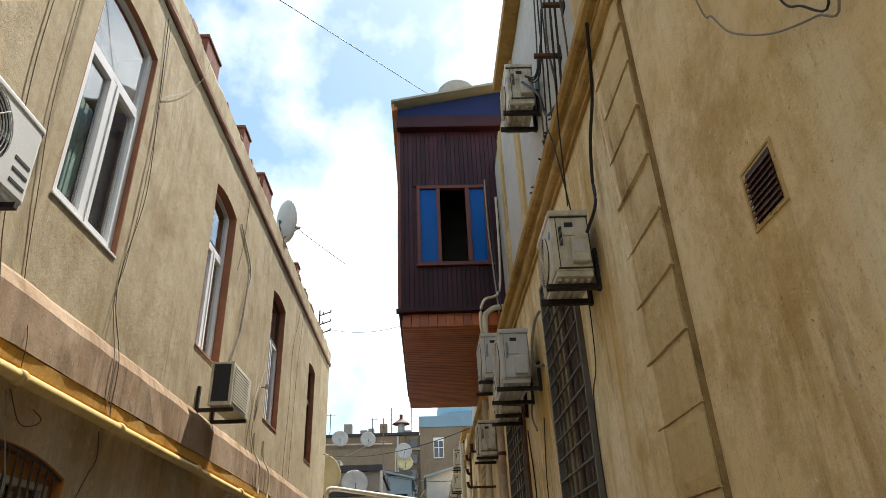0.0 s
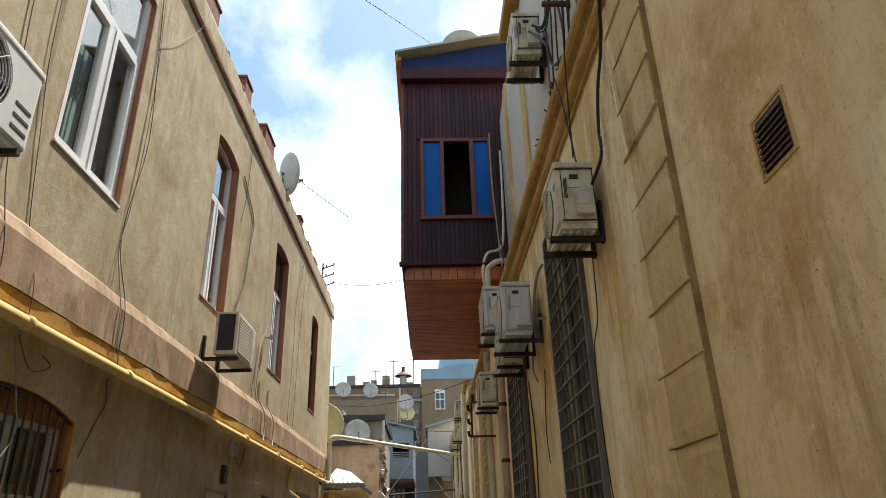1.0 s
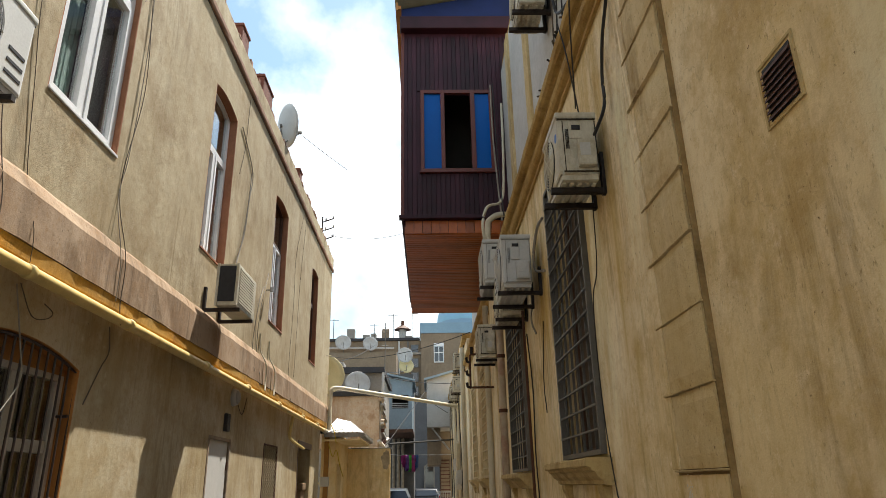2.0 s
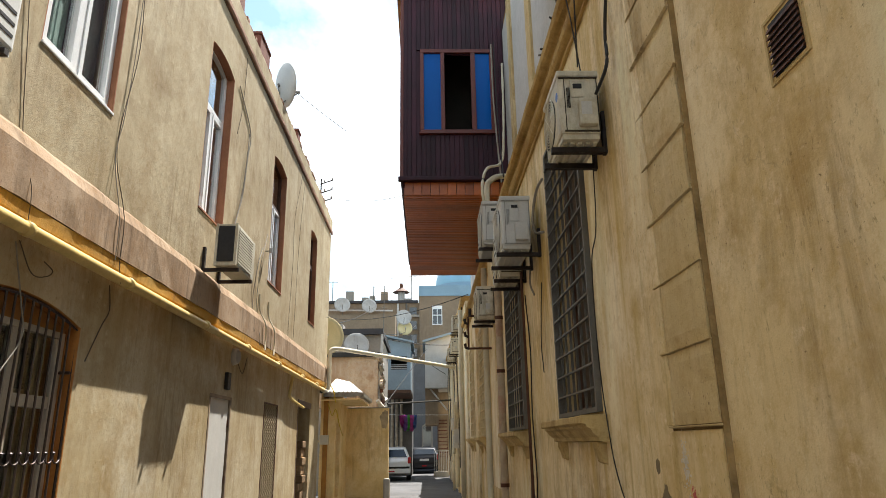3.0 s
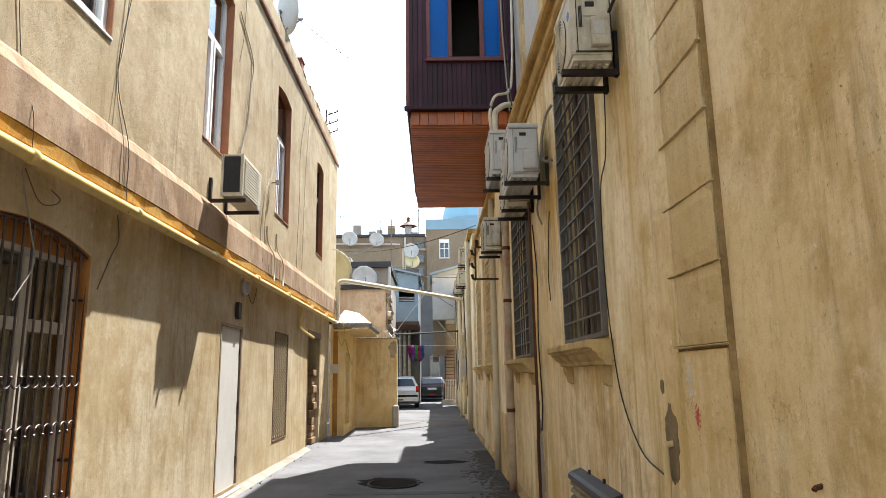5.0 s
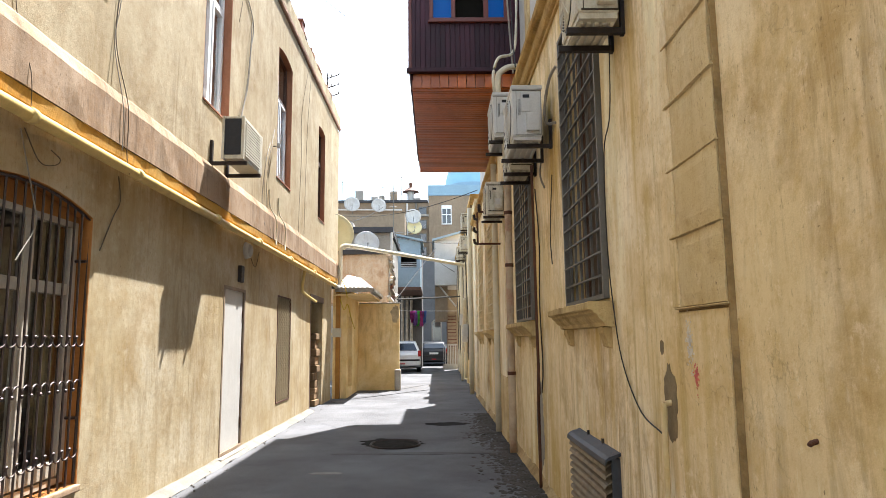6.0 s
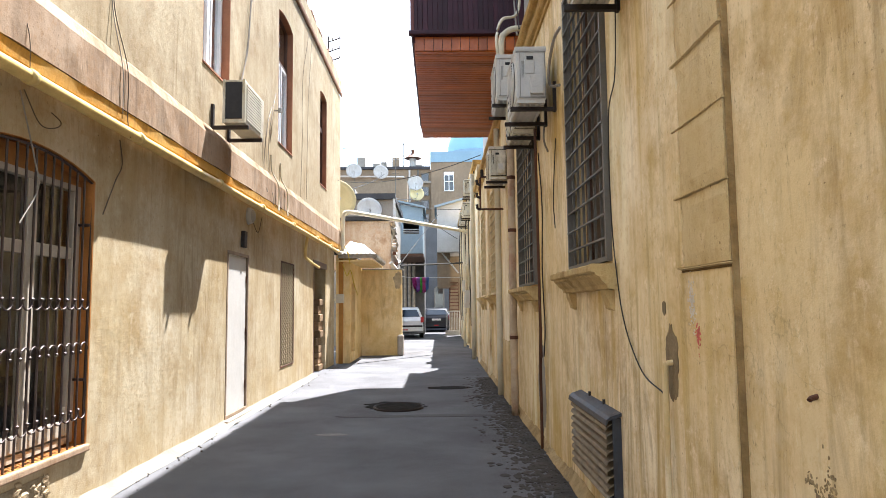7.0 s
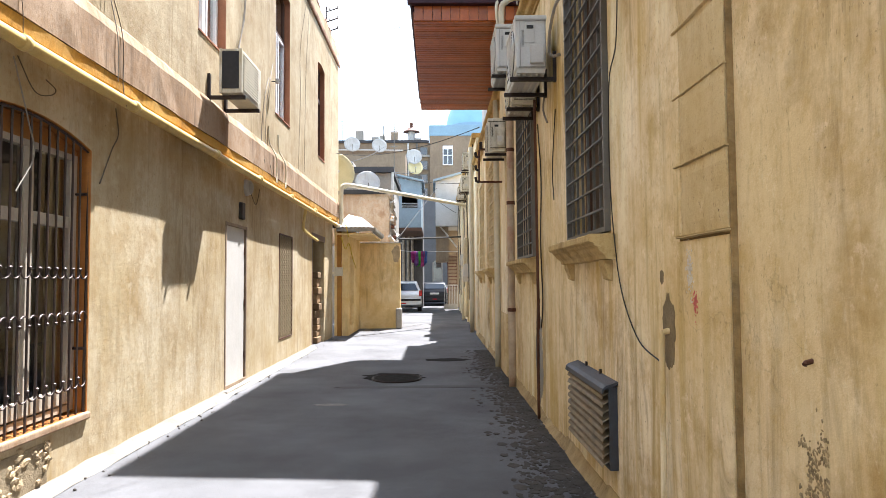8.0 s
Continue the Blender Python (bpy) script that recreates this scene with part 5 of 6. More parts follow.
def spray(y, z, sy, sz, count, material, label, seed, drip=0.0):
    """Paint blown on in fine spots, dense in the middle and thin at the edge."""
    random.seed(seed)
    bm = bmesh.new()
    for k in range(count):
        a, b, r = random.gauss(y, sy), random.gauss(z, sz), random.uniform(0.001, 0.0042)
        if drip and k % 5 == 0:
            a, b = random.gauss(y + sy * 0.3, sy * 0.35), z - abs(random.gauss(0, drip))
        vs = [bm.verts.new((1.3955 - random.uniform(0, 0.0008), a + r * math.cos(q * math.tau / 7), b + 1.3 * r * math.sin(q * math.tau / 7))) for q in range(7)]
        rear = [bm.verts.new((1.399, v.co.y, v.co.z)) for v in vs]
        bm.faces.new(vs)
        for q in range(7):
            bm.faces.new((vs[q], vs[(q + 1) % 7], rear[(q + 1) % 7], rear[q]))
    return single("paint_spot", bm, material, label, "paint", kind="stuff")


spray(2.515, 1.285, 0.010, 0.018, 130, mat("red_spray", (0.58, 0.14, 0.11), 0.8, 0.3, 60.0, 0.0), "red sprayed paint spot on the pilaster", 6, 0.035)
spray(2.57, 1.42, 0.018, 0.05, 200, mat("white_scuff", (0.66, 0.60, 0.50), 0.85, 0.2, 14.0, 0.0), "whitish scuffed paint on the pilaster", 8)
single("iron_stub", tube([(XR + 0.02, 1.74, 1.15), (1.40, 1.738, 1.14), (1.395, 1.735, 1.135)], 0.008, 7), RUST, "rusty iron stub sticking out of the wall", "hook")
random.seed(11)

# ---- enclosed balcony ----
FAR, BY = 13.6, 8.75
loggia = thing("enclosed_balcony", "projecting enclosed balcony clad in dark red wooden boards", "balcony", (0.7, 11, 5.0))
part("backing", pierced([(0.02, 5.25), (1.9, 5.25), (1.9, 8.5), (0.02, 8.5)], [[(0.37, 6.02), (1.37, 6.02), (1.37, 7.33), (0.37, 7.33)]], BY + 0.02, BY + 0.05), WOOD, loggia)
back = loggia.children[0]
back.data.transform(Matrix(((0, 1, 0, 0), (1, 0, 0, 0), (0, 0, 1, 0), (0, 0, 0, 1))))
o = ORIGIN[loggia.name]
back.data.transform(Matrix.Translation((o.y - o.x, o.x - o.y, 0)))
back.data.flip_normals()
nb, wb = 26, 1.84 / 26
for k in range(nb):
    x = 0.03 + wb * k
    for a, b in (((5.26, 5.98), (7.4, 8.42)) if 0.27 < x + wb / 2 < 1.47 else ((5.26, 8.42),)):
        part("board", box(x + 0.003, x + wb - 0.004, BY, BY + 0.022, a, b, 0.004), WOOD, loggia)
part("corner_post", box(-0.005, 0.045, BY - 0.01, BY + 0.07, 5.25, 8.5, 0.006), WOOD_TRIM, loggia)
for a, b, c, d in ((0.3, 1.43, 7.34, 7.4), (0.3, 1.43, 5.97, 6.02), (0.3, 0.355, 6.02, 7.34), (1.375, 1.43, 6.02, 7.34), (0.615, 0.675, 6.02, 7.34), (1.08, 1.15, 6.02, 7.34)):
    part("window_frame", box(a, b, BY - 0.025, BY + 0.05, c, d, 0.006), WOOD_TRIM, loggia)
for a, b in ((0.355, 0.615), (1.15, 1.375)):
    part("pane", box(a, b, BY + 0.012, BY + 0.02, 6.02, 7.34), BLUE_GLASS, loggia, "blue tinted window pane")
part("window_ledge", box(0.28, 1.47, BY - 0.05, BY + 0.02, 5.945, 5.972, 0.006), WOOD_TRIM, loggia)
part("bottom_rail", box(-0.03, 1.59, BY - 0.04, BY + 0.05, 5.2, 5.26, 0.01), WOOD, loggia)
part("fascia", box(-0.02, 1.9, BY - 0.13, BY + 0.04, 8.50, 8.74, 0.02), WOOD, loggia)
bm = bmesh.new()
g = [bm.verts.new((x, y, z)) for y in (BY - 0.03, BY + 0.0) for x, z in ((0.0, 8.72), (1.9, 8.72), (1.9, 9.34), (0.0, 8.95))]
for f in ((0, 1, 2, 3), (7, 6, 5, 4), (0, 4, 5, 1), (1, 5, 6, 2), (2, 6, 7, 3), (3, 7, 4, 0)):
    bm.faces.new([g[i] for i in f])
part("gable_sheet", bm, BLUE_SHEET, loggia, "dark blue gable sheet")
bm = bmesh.new()
for _ in (0,):
    g = [bm.verts.new((x, y, z)) for y in (BY - 0.22, FAR + 0.2) for x, z in ((-0.1, 8.98), (2.1, 9.42), (2.1, 9.46), (-0.1, 9.02))]
    for f in ((0, 1, 2, 3), (7, 6, 5, 4), (0, 4, 5, 1), (1, 5, 6, 2), (2, 6, 7, 3), (3, 7, 4, 0)):
        bm.faces.new([g[i] for i in f])
part("roof_sheet", bm, ROOF_TIN, loggia, "thin grey-green sloping roof sheet")
part("eave_board", box(-0.09, 0.0, BY - 0.15, FAR, 8.86, 8.93, 0.006), mat("orange_pine", (0.42, 0.19, 0.06), 0.6, 0.2, 4.0, 0.1), loggia, "orange pine eave board")
part("eave_board", box(-0.08, -0.05, BY - 0.2, BY - 0.1, 8.8, 8.95, 0.004), MATS["orange_pine"], loggia)
ns = 24
for k in range(ns):
    y = 8.8 + (FAR - 8.8) * k / ns
    part("board", box(-0.0, 0.022, y + 0.002, y + (FAR - 8.8) / ns - 0.003, 5.26, 8.86, 0.003), WOOD, loggia)
part("end_wall", box(0.0, 1.59, FAR, FAR + 0.03, 5.25, 8.9), WOOD, loggia)
part("inner_wall", box(1.9, 1.94, BY + 0.06, FAR, 7.91, 9.2), WOOD, loggia)
part("ceiling", box(0.03, 1.89, BY + 0.06, FAR, 8.5, 8.55), DARK_ROOM, loggia)
part("partition", box(0.03, 1.59, BY + 0.9, BY + 0.95, 5.23, 8.5), DARK_ROOM, loggia)
part("inner_wall", box(1.54, 1.59, BY + 0.06, BY + 0.9, 5.23, 8.5), DARK_ROOM, loggia)
part("floor", box(0.03, 1.59, BY + 0.08, FAR, 5.12, 5.22), WOOD, loggia)
nk = 12
for k in range(nk):
    x = 0.06 + 1.53 * k / nk
    part("skirt_board", box(x + 0.003, x + 1.53 / nk - 0.003, BY + 0.06, BY + 0.08, 5.0, 5.2, 0.003), SOFFIT, loggia)
part("skirt", box(0.05, 0.07, BY + 0.08, FAR, 5.0, 5.21), SOFFIT, loggia)
nf = 52
for k in range(nf):
    y = BY + 0.09 + (FAR - BY - 0.1) * k / nf
    part("soffit_board", box(0.055, 1.592, y + 0.002, y + (FAR - BY - 0.1) / nf - 0.014, 4.99, 5.01, 0.003), SOFFIT, loggia)
part("soffit_backing", box(0.075, 1.591, BY + 0.09, FAR, 5.012, 5.1), DARK_ROOM, loggia)
dish((1.16, 10.4, 10.52), (0.1, 0.9, 0.75), 0.46, DISH, "white satellite dish on the balcony roof", (1.22, 10.3, 9.25))

# ---- overhead wires ----
def wire(a, b, drop, r=0.008):
    return single("overhead_wire", tube(sag(a, b, drop), r, 5), CABLE, "thin black overhead wire across the alley", "wire", "overhead wires")


wire((-2.2, 3.4, 6.95), (1.2, 10.5, 10.3), 0.0, 0.0055)
wire((-2.1, 15.6, 7.6), (0.02, 13.6, 6.9), 0.15, 0.006)
wire((-2.3, 11.1, 8.2), (-1.3, 12.5, 7.9), 0.02, 0.006)
wire((-2.15, 16.2, 4.6), (1.02, 9.75, 3.72), 0.2, 0.006)
wire((-0.75, 19.2, 2.62), (1.3, 24.0, 3.0), 0.0, 0.03)

# ---- outbuilding and far end ----
annex = thing("outbuilding", "low yellow rendered outbuilding with a tin canopy", "building", (-1.9, 19, 0))
part("wall", pierced(rect(16.62, 19.2, 0, 2.75), [rect(16.95, 17.75, 0.24, 2.05)], -1.9, -2.25), PLASTER_A, annex)
part("door", box(-2.08, -2.04, 16.96, 17.74, 0.24, 2.04), mat("ochre_door", (0.40, 0.28, 0.12), 0.7, 0.15, 4.0, 0.1), annex, "ochre painted door")
part("wall", box(-2.25, -0.72, 19.2, 19.55, 0, 2.5), PLASTER_A, annex)
part("wall", box(-2.25, -1.15, 19.56, 22.0, 0, 2.5), PLASTER_A, annex)
part("coping", box(-1.89, -0.68, 19.17, 19.6, 2.5, 2.53, 0.008), TIN_OLD, annex)
part("bollard", box(-0.84, -0.66, 18.98, 19.18, 0, 0.6, 0.05), CONCRETE, annex, "rough stone stub")
part("roof", box(-2.3, -1.92, 16.62, 19.2, 2.76, 2.84), TARFELT, annex)
bm = bmesh.new()
rim = []
for k in range(28):
    a = k * math.tau / 28
    q = 1 + 0.35 * noise.noise(Vector((math.cos(a) * 2, math.sin(a) * 2, 6.0)))
    rim.append((min(-0.722, -0.83 + 0.13 * q * math.cos(a)), 2.2 + 0.25 * q * math.sin(a)))
face = [bm.verts.new((x, 19.194, z)) for x, z in rim]
rear_ = [bm.verts.new((x, 19.21, z)) for x, z in rim]
bm.faces.new(face)
for k in range(28):
    bm.faces.new((face[k], face[(k + 1) % 28], rear_[(k + 1) % 28], rear_[k]))
part("bare_corner", bm, mat("bare_tan_mortar", (0.42, 0.32, 0.19), 0.95, 0.3, 6.0, 0.6, 50), annex, "grey patch of bare mortar at the corner")
canopy = thing("canopy", "white corrugated tin canopy over the outbuilding door", "canopy", (-1.7, 17.4, 2.7))
def tin(x0, x1, u0, u1, n, front, rear):
    """A corrugated sheet that rises from its front edge to its rear edge."""
    out = bmesh.new()
    cols = []
    for k in range(n + 1):
        t = k / n
        lift = 0.018 * (k % 2)
        a = Vector((x0 + (x1 - x0) * t, front, 2.75 + lift))
        b = Vector((u0 + (u1 - u0) * t, rear, 3.28 - 0.1 * t + lift))
        cols.append([out.verts.new(p) for p in (a, b, b - Vector((0, 0, 0.02)), a - Vector((0, 0, 0.02)))])
    for p, q in zip(cols, cols[1:]):
        for i in range(4):
            out.faces.new((p[i], p[(i + 1) % 4], q[(i + 1) % 4], q[i]))
    out.faces.new(cols[0])
    out.faces.new(cols[-1][::-1])
    return out


part("sheet", tin(-2.15, -1.3, -2.15, -1.75, 16, 16.28, 18.5), WHITE_TIN, canopy)
bm = bmesh.new()
g = [bm.verts.new(p) for p in ((-1.3, 16.28, 2.76), (-1.2, 18.9, 2.74), (-1.75, 18.5, 3.19))]
q = [bm.verts.new(v.co - Vector((0, 0, 0.02))) for v in g]
bm.faces.new(g)
bm.faces.new(q[::-1])
for i in range(3):
    bm.faces.new((g[i], g[(i + 1) % 3], q[(i + 1) % 3], q[i]))
part("hip_sheet", bm, AC_GREY, canopy)
part("gutter", along([(-1.30, 2.735), (-1.30, 2.66), (-1.27, 2.62), (-1.22, 2.62), (-1.19, 2.66), (-1.18, 2.735), (-1.195, 2.735), (-1.21, 2.67), (-1.28, 2.67), (-1.285, 2.735)], 16.28, 19.1, 8, 0.004), TIN_OLD, canopy)
part("ceiling", box(-2.2, -1.28, 16.32, 19.18, 2.56, 2.6), PLASTER_A, canopy)
part("front_board", along([(-2.15, 2.735), (-2.15, 2.64), (-1.5, 2.63), (-1.17, 2.655), (-1.17, 2.735)], 16.265, 16.29), TIN_OLD, canopy, "weathered grey front gutter")

shed = thing("shed", "upper shed with peeling pinkish render above the outbuilding", "shed", (-1.8, 21, 2.6))
part("wall", box(-3.4, -1.13, 20.6, 22.0, 2.59, 4.15, 0.02), PEEL, shed)
part("roof_edge", along([(-3.45, 4.15), (-3.45, 4.27), (-1.08, 4.3), (-1.08, 4.15)], 20.5, 22.05, 6, 0.02), TARFELT, shed)
random.seed(52)
for k in range(22):
    z, y = random.uniform(2.62, 4.05), random.uniform(20.55, 21.9)
    bm = box(-0.05, 0.05, -random.uniform(0.1, 0.3), random.uniform(0.1, 0.3), -0.03, random.uniform(0.02, 0.09), 0.008)
    bm.transform(Matrix.Translation((-1.09 + 0.07 * (4.1 - z) / 1.5, y, z)) @ Euler((random.uniform(-0.9, 0.5), random.uniform(-0.6, 0.6), random.uniform(-0.4, 0.4))).to_matrix().to_4x4())
    part("plank", bm, (PEEL, WHITE_WALL, RUST, TIN_OLD)[k % 4], shed)
for y in (20.75, 21.3, 21.8):
    part("batten", box(-1.13, -1.08, y, y + 0.07, 2.6, 4.14, 0.006), WHITE_WALL, shed)
gh = thing("house", "grey rendered flat-roofed house behind the shed", "house", (-2.4, 25, 0))
part("wall", box(-4.5, -1.3, 24.0, 29.0, 0, 5.4), BACK_GREY, gh)
part("roof", along([(-4.6, 5.38), (-4.6, 5.58), (-1.2, 5.58), (-1.2, 5.38)], 23.85, 29.1, 8, 0.025), TARFELT, gh)
part("gutter", tube([(-1.24, 23.9, 5.4), (-1.24, 23.9, 2.5)], 0.05, 8), WHITE_WALL, gh)
dish((-2.15, 23.7, 4.95), (0.25, -1, 0.3), 0.46, DISH, "large white satellite dish on the grey house", (-2.15, 23.95, 4.5))
dish((-2.42, 17.5, 4.32), (0.45, -1, 0.25), 0.56, DISH_Y, "large cream satellite dish beyond the house corner", (-2.7, 17.7, 0.0))

bal = thing("house", "pale blue house with an overhanging enclosed balcony", "house", (-0.9, 31, 0))
# near-black wall colour stands in for the deep shade under the balcony
part("wall", box(-4.2, -0.35, 34.0, 38.0, 0, 6.9), mat("shade_darkened_wall", (0.09, 0.085, 0.08), 0.9, 0.3, 1.0, 0.2, 12, (0.04, 0.035, 0.03), 0.5), bal)
oriel = part("balcony", pierced(rect(-1.5, -0.33, 3.85, 6.1), [rect(-1.22, -0.5, 4.75, 5.35)], -30.0, -30.06), BACK_BLUE, bal, "pale blue boxed balcony")
oriel.data.transform(Matrix.Translation(-ORIGIN[oriel.name]) @ Matrix(((0, 1, 0, 0), (-1, 0, 0, 0), (0, 0, 1, 0), (0, 0, 0, 1))) @ Matrix.Translation(ORIGIN[oriel.name]))
part("side", box(-0.39, -0.33, 30.07, 34.0, 3.85, 6.05), BACK_BLUE, oriel)
part("side", box(-1.5, -1.44, 30.07, 34.0, 3.85, 6.05), BACK_BLUE, oriel)
part("floor", box(-1.5, -0.3, 29.95, 34.0, 3.7, 3.84), BROWN_FRAME, oriel)
part("roof", along([(-1.65, 6.28), (-1.65, 6.36), (-0.2, 6.02), (-0.2, 5.94)], 29.8, 34.0), BACK_BLUE, oriel)
for z in (4.8, 4.88, 4.96):
    part("rail", tube([(-1.22, 29.98, z), (-0.5, 29.98, z)], 0.015, 6), WHITE_WALL, oriel)
part("shutter", box(-1.62, -1.57, 30.0, 30.9, 3.9, 5.9), mat("slate_shutter", (0.12, 0.15, 0.19), 0.7, 0.2, 5.0, 0.1), oriel)
for x, z1 in ((-1.35, 3.68), (-1.12, 3.68), (-0.9, 3.68)):
    single("pole", tube([(x, 33.7, 0), (x + 0.02, 33.7, z1)], 0.08, 8), mat("weathered_pole", (0.3, 0.25, 0.19), 0.9, 0.3, 6.0, 0.3) if x == -1.35 else MATS["weathered_pole"], "weathered wooden pole propping the balcony", "pole", "poles under the balcony")

white_house = thing("house", "whitewashed overhanging upper room with a lean-to roof", "house", (0.9, 32, 4))
part("upper_room", box(0.33, 1.6, 31.0, 35.0, 4.0, 6.15), WHITE_WALL, white_house)
part("roof", along([(0.22, 6.1), (0.22, 6.2), (1.7, 6.6), (1.7, 6.5)], 30.8, 35.0), BACK_BLUE, white_house)
part("gable", along([(0.33, 6.14), (1.6, 6.14), (1.6, 6.5)], 31.0, 31.2), WHITE_WALL, white_house)
part("lower_room", box(0.33, 0.95, 31.6, 35, 2.35, 3.99), BACK_BROWN, white_house)
part("brace", tube([(0.55, 31.4, 4.0), (1.35, 31.5, 3.0)], 0.04, 6), WHITE_WALL, white_house)
part("rear_wall", box(0.95, 3.0, 34.0, 34.3, 0, 4.0), BACK_BROWN, white_house)
stair = thing("outdoor_stair", "red-brown wooden outdoor stair beside the far wall", "stair", (1.1, 33, 0))
for k in range(11):
    part("step", box(0.96, 1.4, 32.4 + 0.14 * k, 32.6 + 0.14 * k, 0.9 + 0.17 * k, 0.94 + 0.17 * k, 0.005), STAIR_RED, stair)
for x in (0.95, 1.41):
    part("stringer", along([(x - 0.02, 0.8), (x + 0.02, 0.8), (x + 0.02, 2.9), (x - 0.02, 2.9)], 34.0, 34.02), STAIR_RED, stair)
rail = thing("railing", "pale iron railing in front of the stair", "railing", (1.1, 31.9, 0))
part("top_rail", box(0.7, 1.4, 31.88, 31.92, 1.15, 1.19), WHITE_WALL, rail)
part("base", box(0.7, 1.4, 31.85, 31.95, 0, 0.25), CONCRETE, rail)
for k in range(9):
    part("bar", tube([(0.74 + 0.08 * k, 31.9, 0.25), (0.74 + 0.08 * k, 31.9, 1.16)], 0.012, 6), WHITE_WALL, rail)

rear = thing("building", "pale grey building closing the alley with an arched window", "building", (0, 41, 0))
# pale wall given a dark grey, its shade put into the colour
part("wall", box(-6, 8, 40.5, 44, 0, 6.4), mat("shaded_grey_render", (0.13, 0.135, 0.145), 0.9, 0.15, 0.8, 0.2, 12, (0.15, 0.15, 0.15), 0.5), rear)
aw = part("window", pierced([(0.1, 0.9), (0.75, 0.9), (0.75, 2.5), (0.42, 2.75), (0.1, 2.5)], [[(0.18, 0.98), (0.67, 0.98), (0.67, 2.45), (0.42, 2.65), (0.18, 2.45)]], -40.44, -40.5), BACK_GREY, rear)
aw.data.transform(Matrix.Translation(-ORIGIN[aw.name]) @ Matrix(((0, 1, 0, 0), (-1, 0, 0, 0), (0, 0, 1, 0), (0, 0, 0, 1))) @ Matrix.Translation(ORIGIN[aw.name]))
part("pane", box(0.16, 0.69, 40.47, 40.49, 0.95, 2.6), CAR_GLASS, aw)

tower = thing("apartment_building", "brown rendered apartment block with a blue parapet", "building", (0, 47, 0))
part("wall", box(-9, -0.06, 45.0, 52, 0, 10.95), BACK_BROWN, tower)
part("wall", box(-0.05, 6, 44.8, 52, 0, 11.4), BACK_BROWN, tower)
part("parapet", box(-0.1, 6.05, 44.75, 52, 11.41, 12.15), BLUE_PAINT, tower, "blue painted parapet")
part("roof_edge", box(-9.1, -0.11, 44.85, 52, 10.96, 11.14), TARFELT, tower)
part("string_course", box(-9, -0.06, 44.8, 45.0, 9.95, 10.1), BACK_GREY, tower)
part("lower_block", box(-9, -1.6, 42.0, 44.99, 0, 9.6), BACK_BROWN, tower)
tw = part("window", box(0.84, 1.54, 44.72, 44.79, 9.35, 10.7), PVC, tower, "white framed window")
for a, b, c, d in ((0.9, 1.16, 9.42, 10.0), (1.22, 1.48, 9.42, 10.0), (0.9, 1.16, 10.07, 10.45), (1.22, 1.48, 10.07, 10.45)):
    part("pane", box(a, b, 44.70, 44.715, c, d), CAR_GLASS, tw)
for k in range(5):
    wv = part("window", box(-0.75, -0.2, 44.9, 44.98, 6.2 + 0.95 * k, 6.85 + 0.95 * k), GREY_IRON, tower, "dark barred stair window")
    part("pane", box(-0.7, -0.25, 44.88, 44.895, 6.26 + 0.95 * k, 6.79 + 0.95 * k), CAR_GLASS, wv)
cowl = thing("chimney_cowl", "white flue with a rusty conical cap on the far roof", "chimney", (-1.35, 46, 11.1))
part("flue", tube([(-1.35, 46, 11.1), (-1.35, 46, 11.95)], 0.25, 12), WHITE_WALL, cowl)
bm = bmesh.new()
bmesh.ops.create_cone(bm, cap_ends=True, segments=16, radius1=0.62, radius2=0.12, depth=0.35, matrix=Matrix.Translation((-1.35, 46, 12.12)))
part("cap", bm, RUST, cowl)
part("finial", tube([(-1.35, 46, 12.25), (-1.35, 46, 12.6)], 0.12, 8), RUST, cowl)
for x, h, w in ((-5.0, 0.85, 0.55), (-3.9, 0.4, 0.5), (-2.55, 0.8, 0.5), (-3.4, 0.5, 0.4), (-0.9, 0.3, 0.5)):
    single("roof_stack", box(x - w / 2, x + w / 2, 45.6, 46.2, 11.12, 11.14 + h, 0.04), BACK_BROWN if x == -2.55 else BACK_GREY, "small masonry stack on the far roof", "chimney", "stacks on the far roof")
for x, h in ((-6.2, 1.6), (-2.0, 1.9), (-0.6, 2.0), (-3.3, 1.2)):
    an = thing("antenna", "thin television antenna on the far roof", "antenna", (x, 45.5, 11.1), "antennas on the far roof")
    part("mast", tube([(x, 45.5, 11.1), (x, 45.5, 11.1 + h)], 0.03, 5), GREY_IRON, an)
    part("crossbar", tube([(x - 0.35, 45.5, 11 + h), (x + 0.35, 45.5, 11 + h)], 0.02, 5), GREY_IRON, an)
dish((-5.35, 44.3, 10.7), (0.2, -1, 0.25), 0.55, DISH, "white satellite dish on the far brown block", (-5.35, 44.75, 9.96))
dish((-3.5, 44.3, 10.6), (0.2, -1, 0.25), 0.52, DISH, "white satellite dish on the far brown block", (-3.5, 44.75, 9.96))
dish((-0.8, 34.4, 7.95), (0.15, -1, 0.2), 0.42, DISH, "white satellite dish above the pale blue balcony", (-0.8, 34.8, 6.9))
dish((-0.74, 34.5, 7.4), (0.15, -1, 0.2), 0.4, DISH_Y, "cream satellite dish above the pale blue balcony", (-0.74, 34.9, 6.9))
mosque = thing("dome", "pale blue dome rising behind the apartment block", "dome", (5.5, 75, 0))
bm = bmesh.new()
bmesh.ops.create_uvsphere(bm, u_segments=32, v_segments=16, radius=3.2, matrix=Matrix.Translation((4.8, 75, 19.0)) @ Matrix.Diagonal((1, 1, 1.25, 1)))
part("shell", bm, BLUE_DOME, mosque, "", True)
bm = bmesh.new()
bmesh.ops.create_cone(bm, cap_ends=True, segments=32, radius1=3.2, radius2=3.2, depth=19, matrix=Matrix.Translation((4.8, 75, 9.5)))
part("drum", bm, BLUE_PAINT, mosque, "", True)

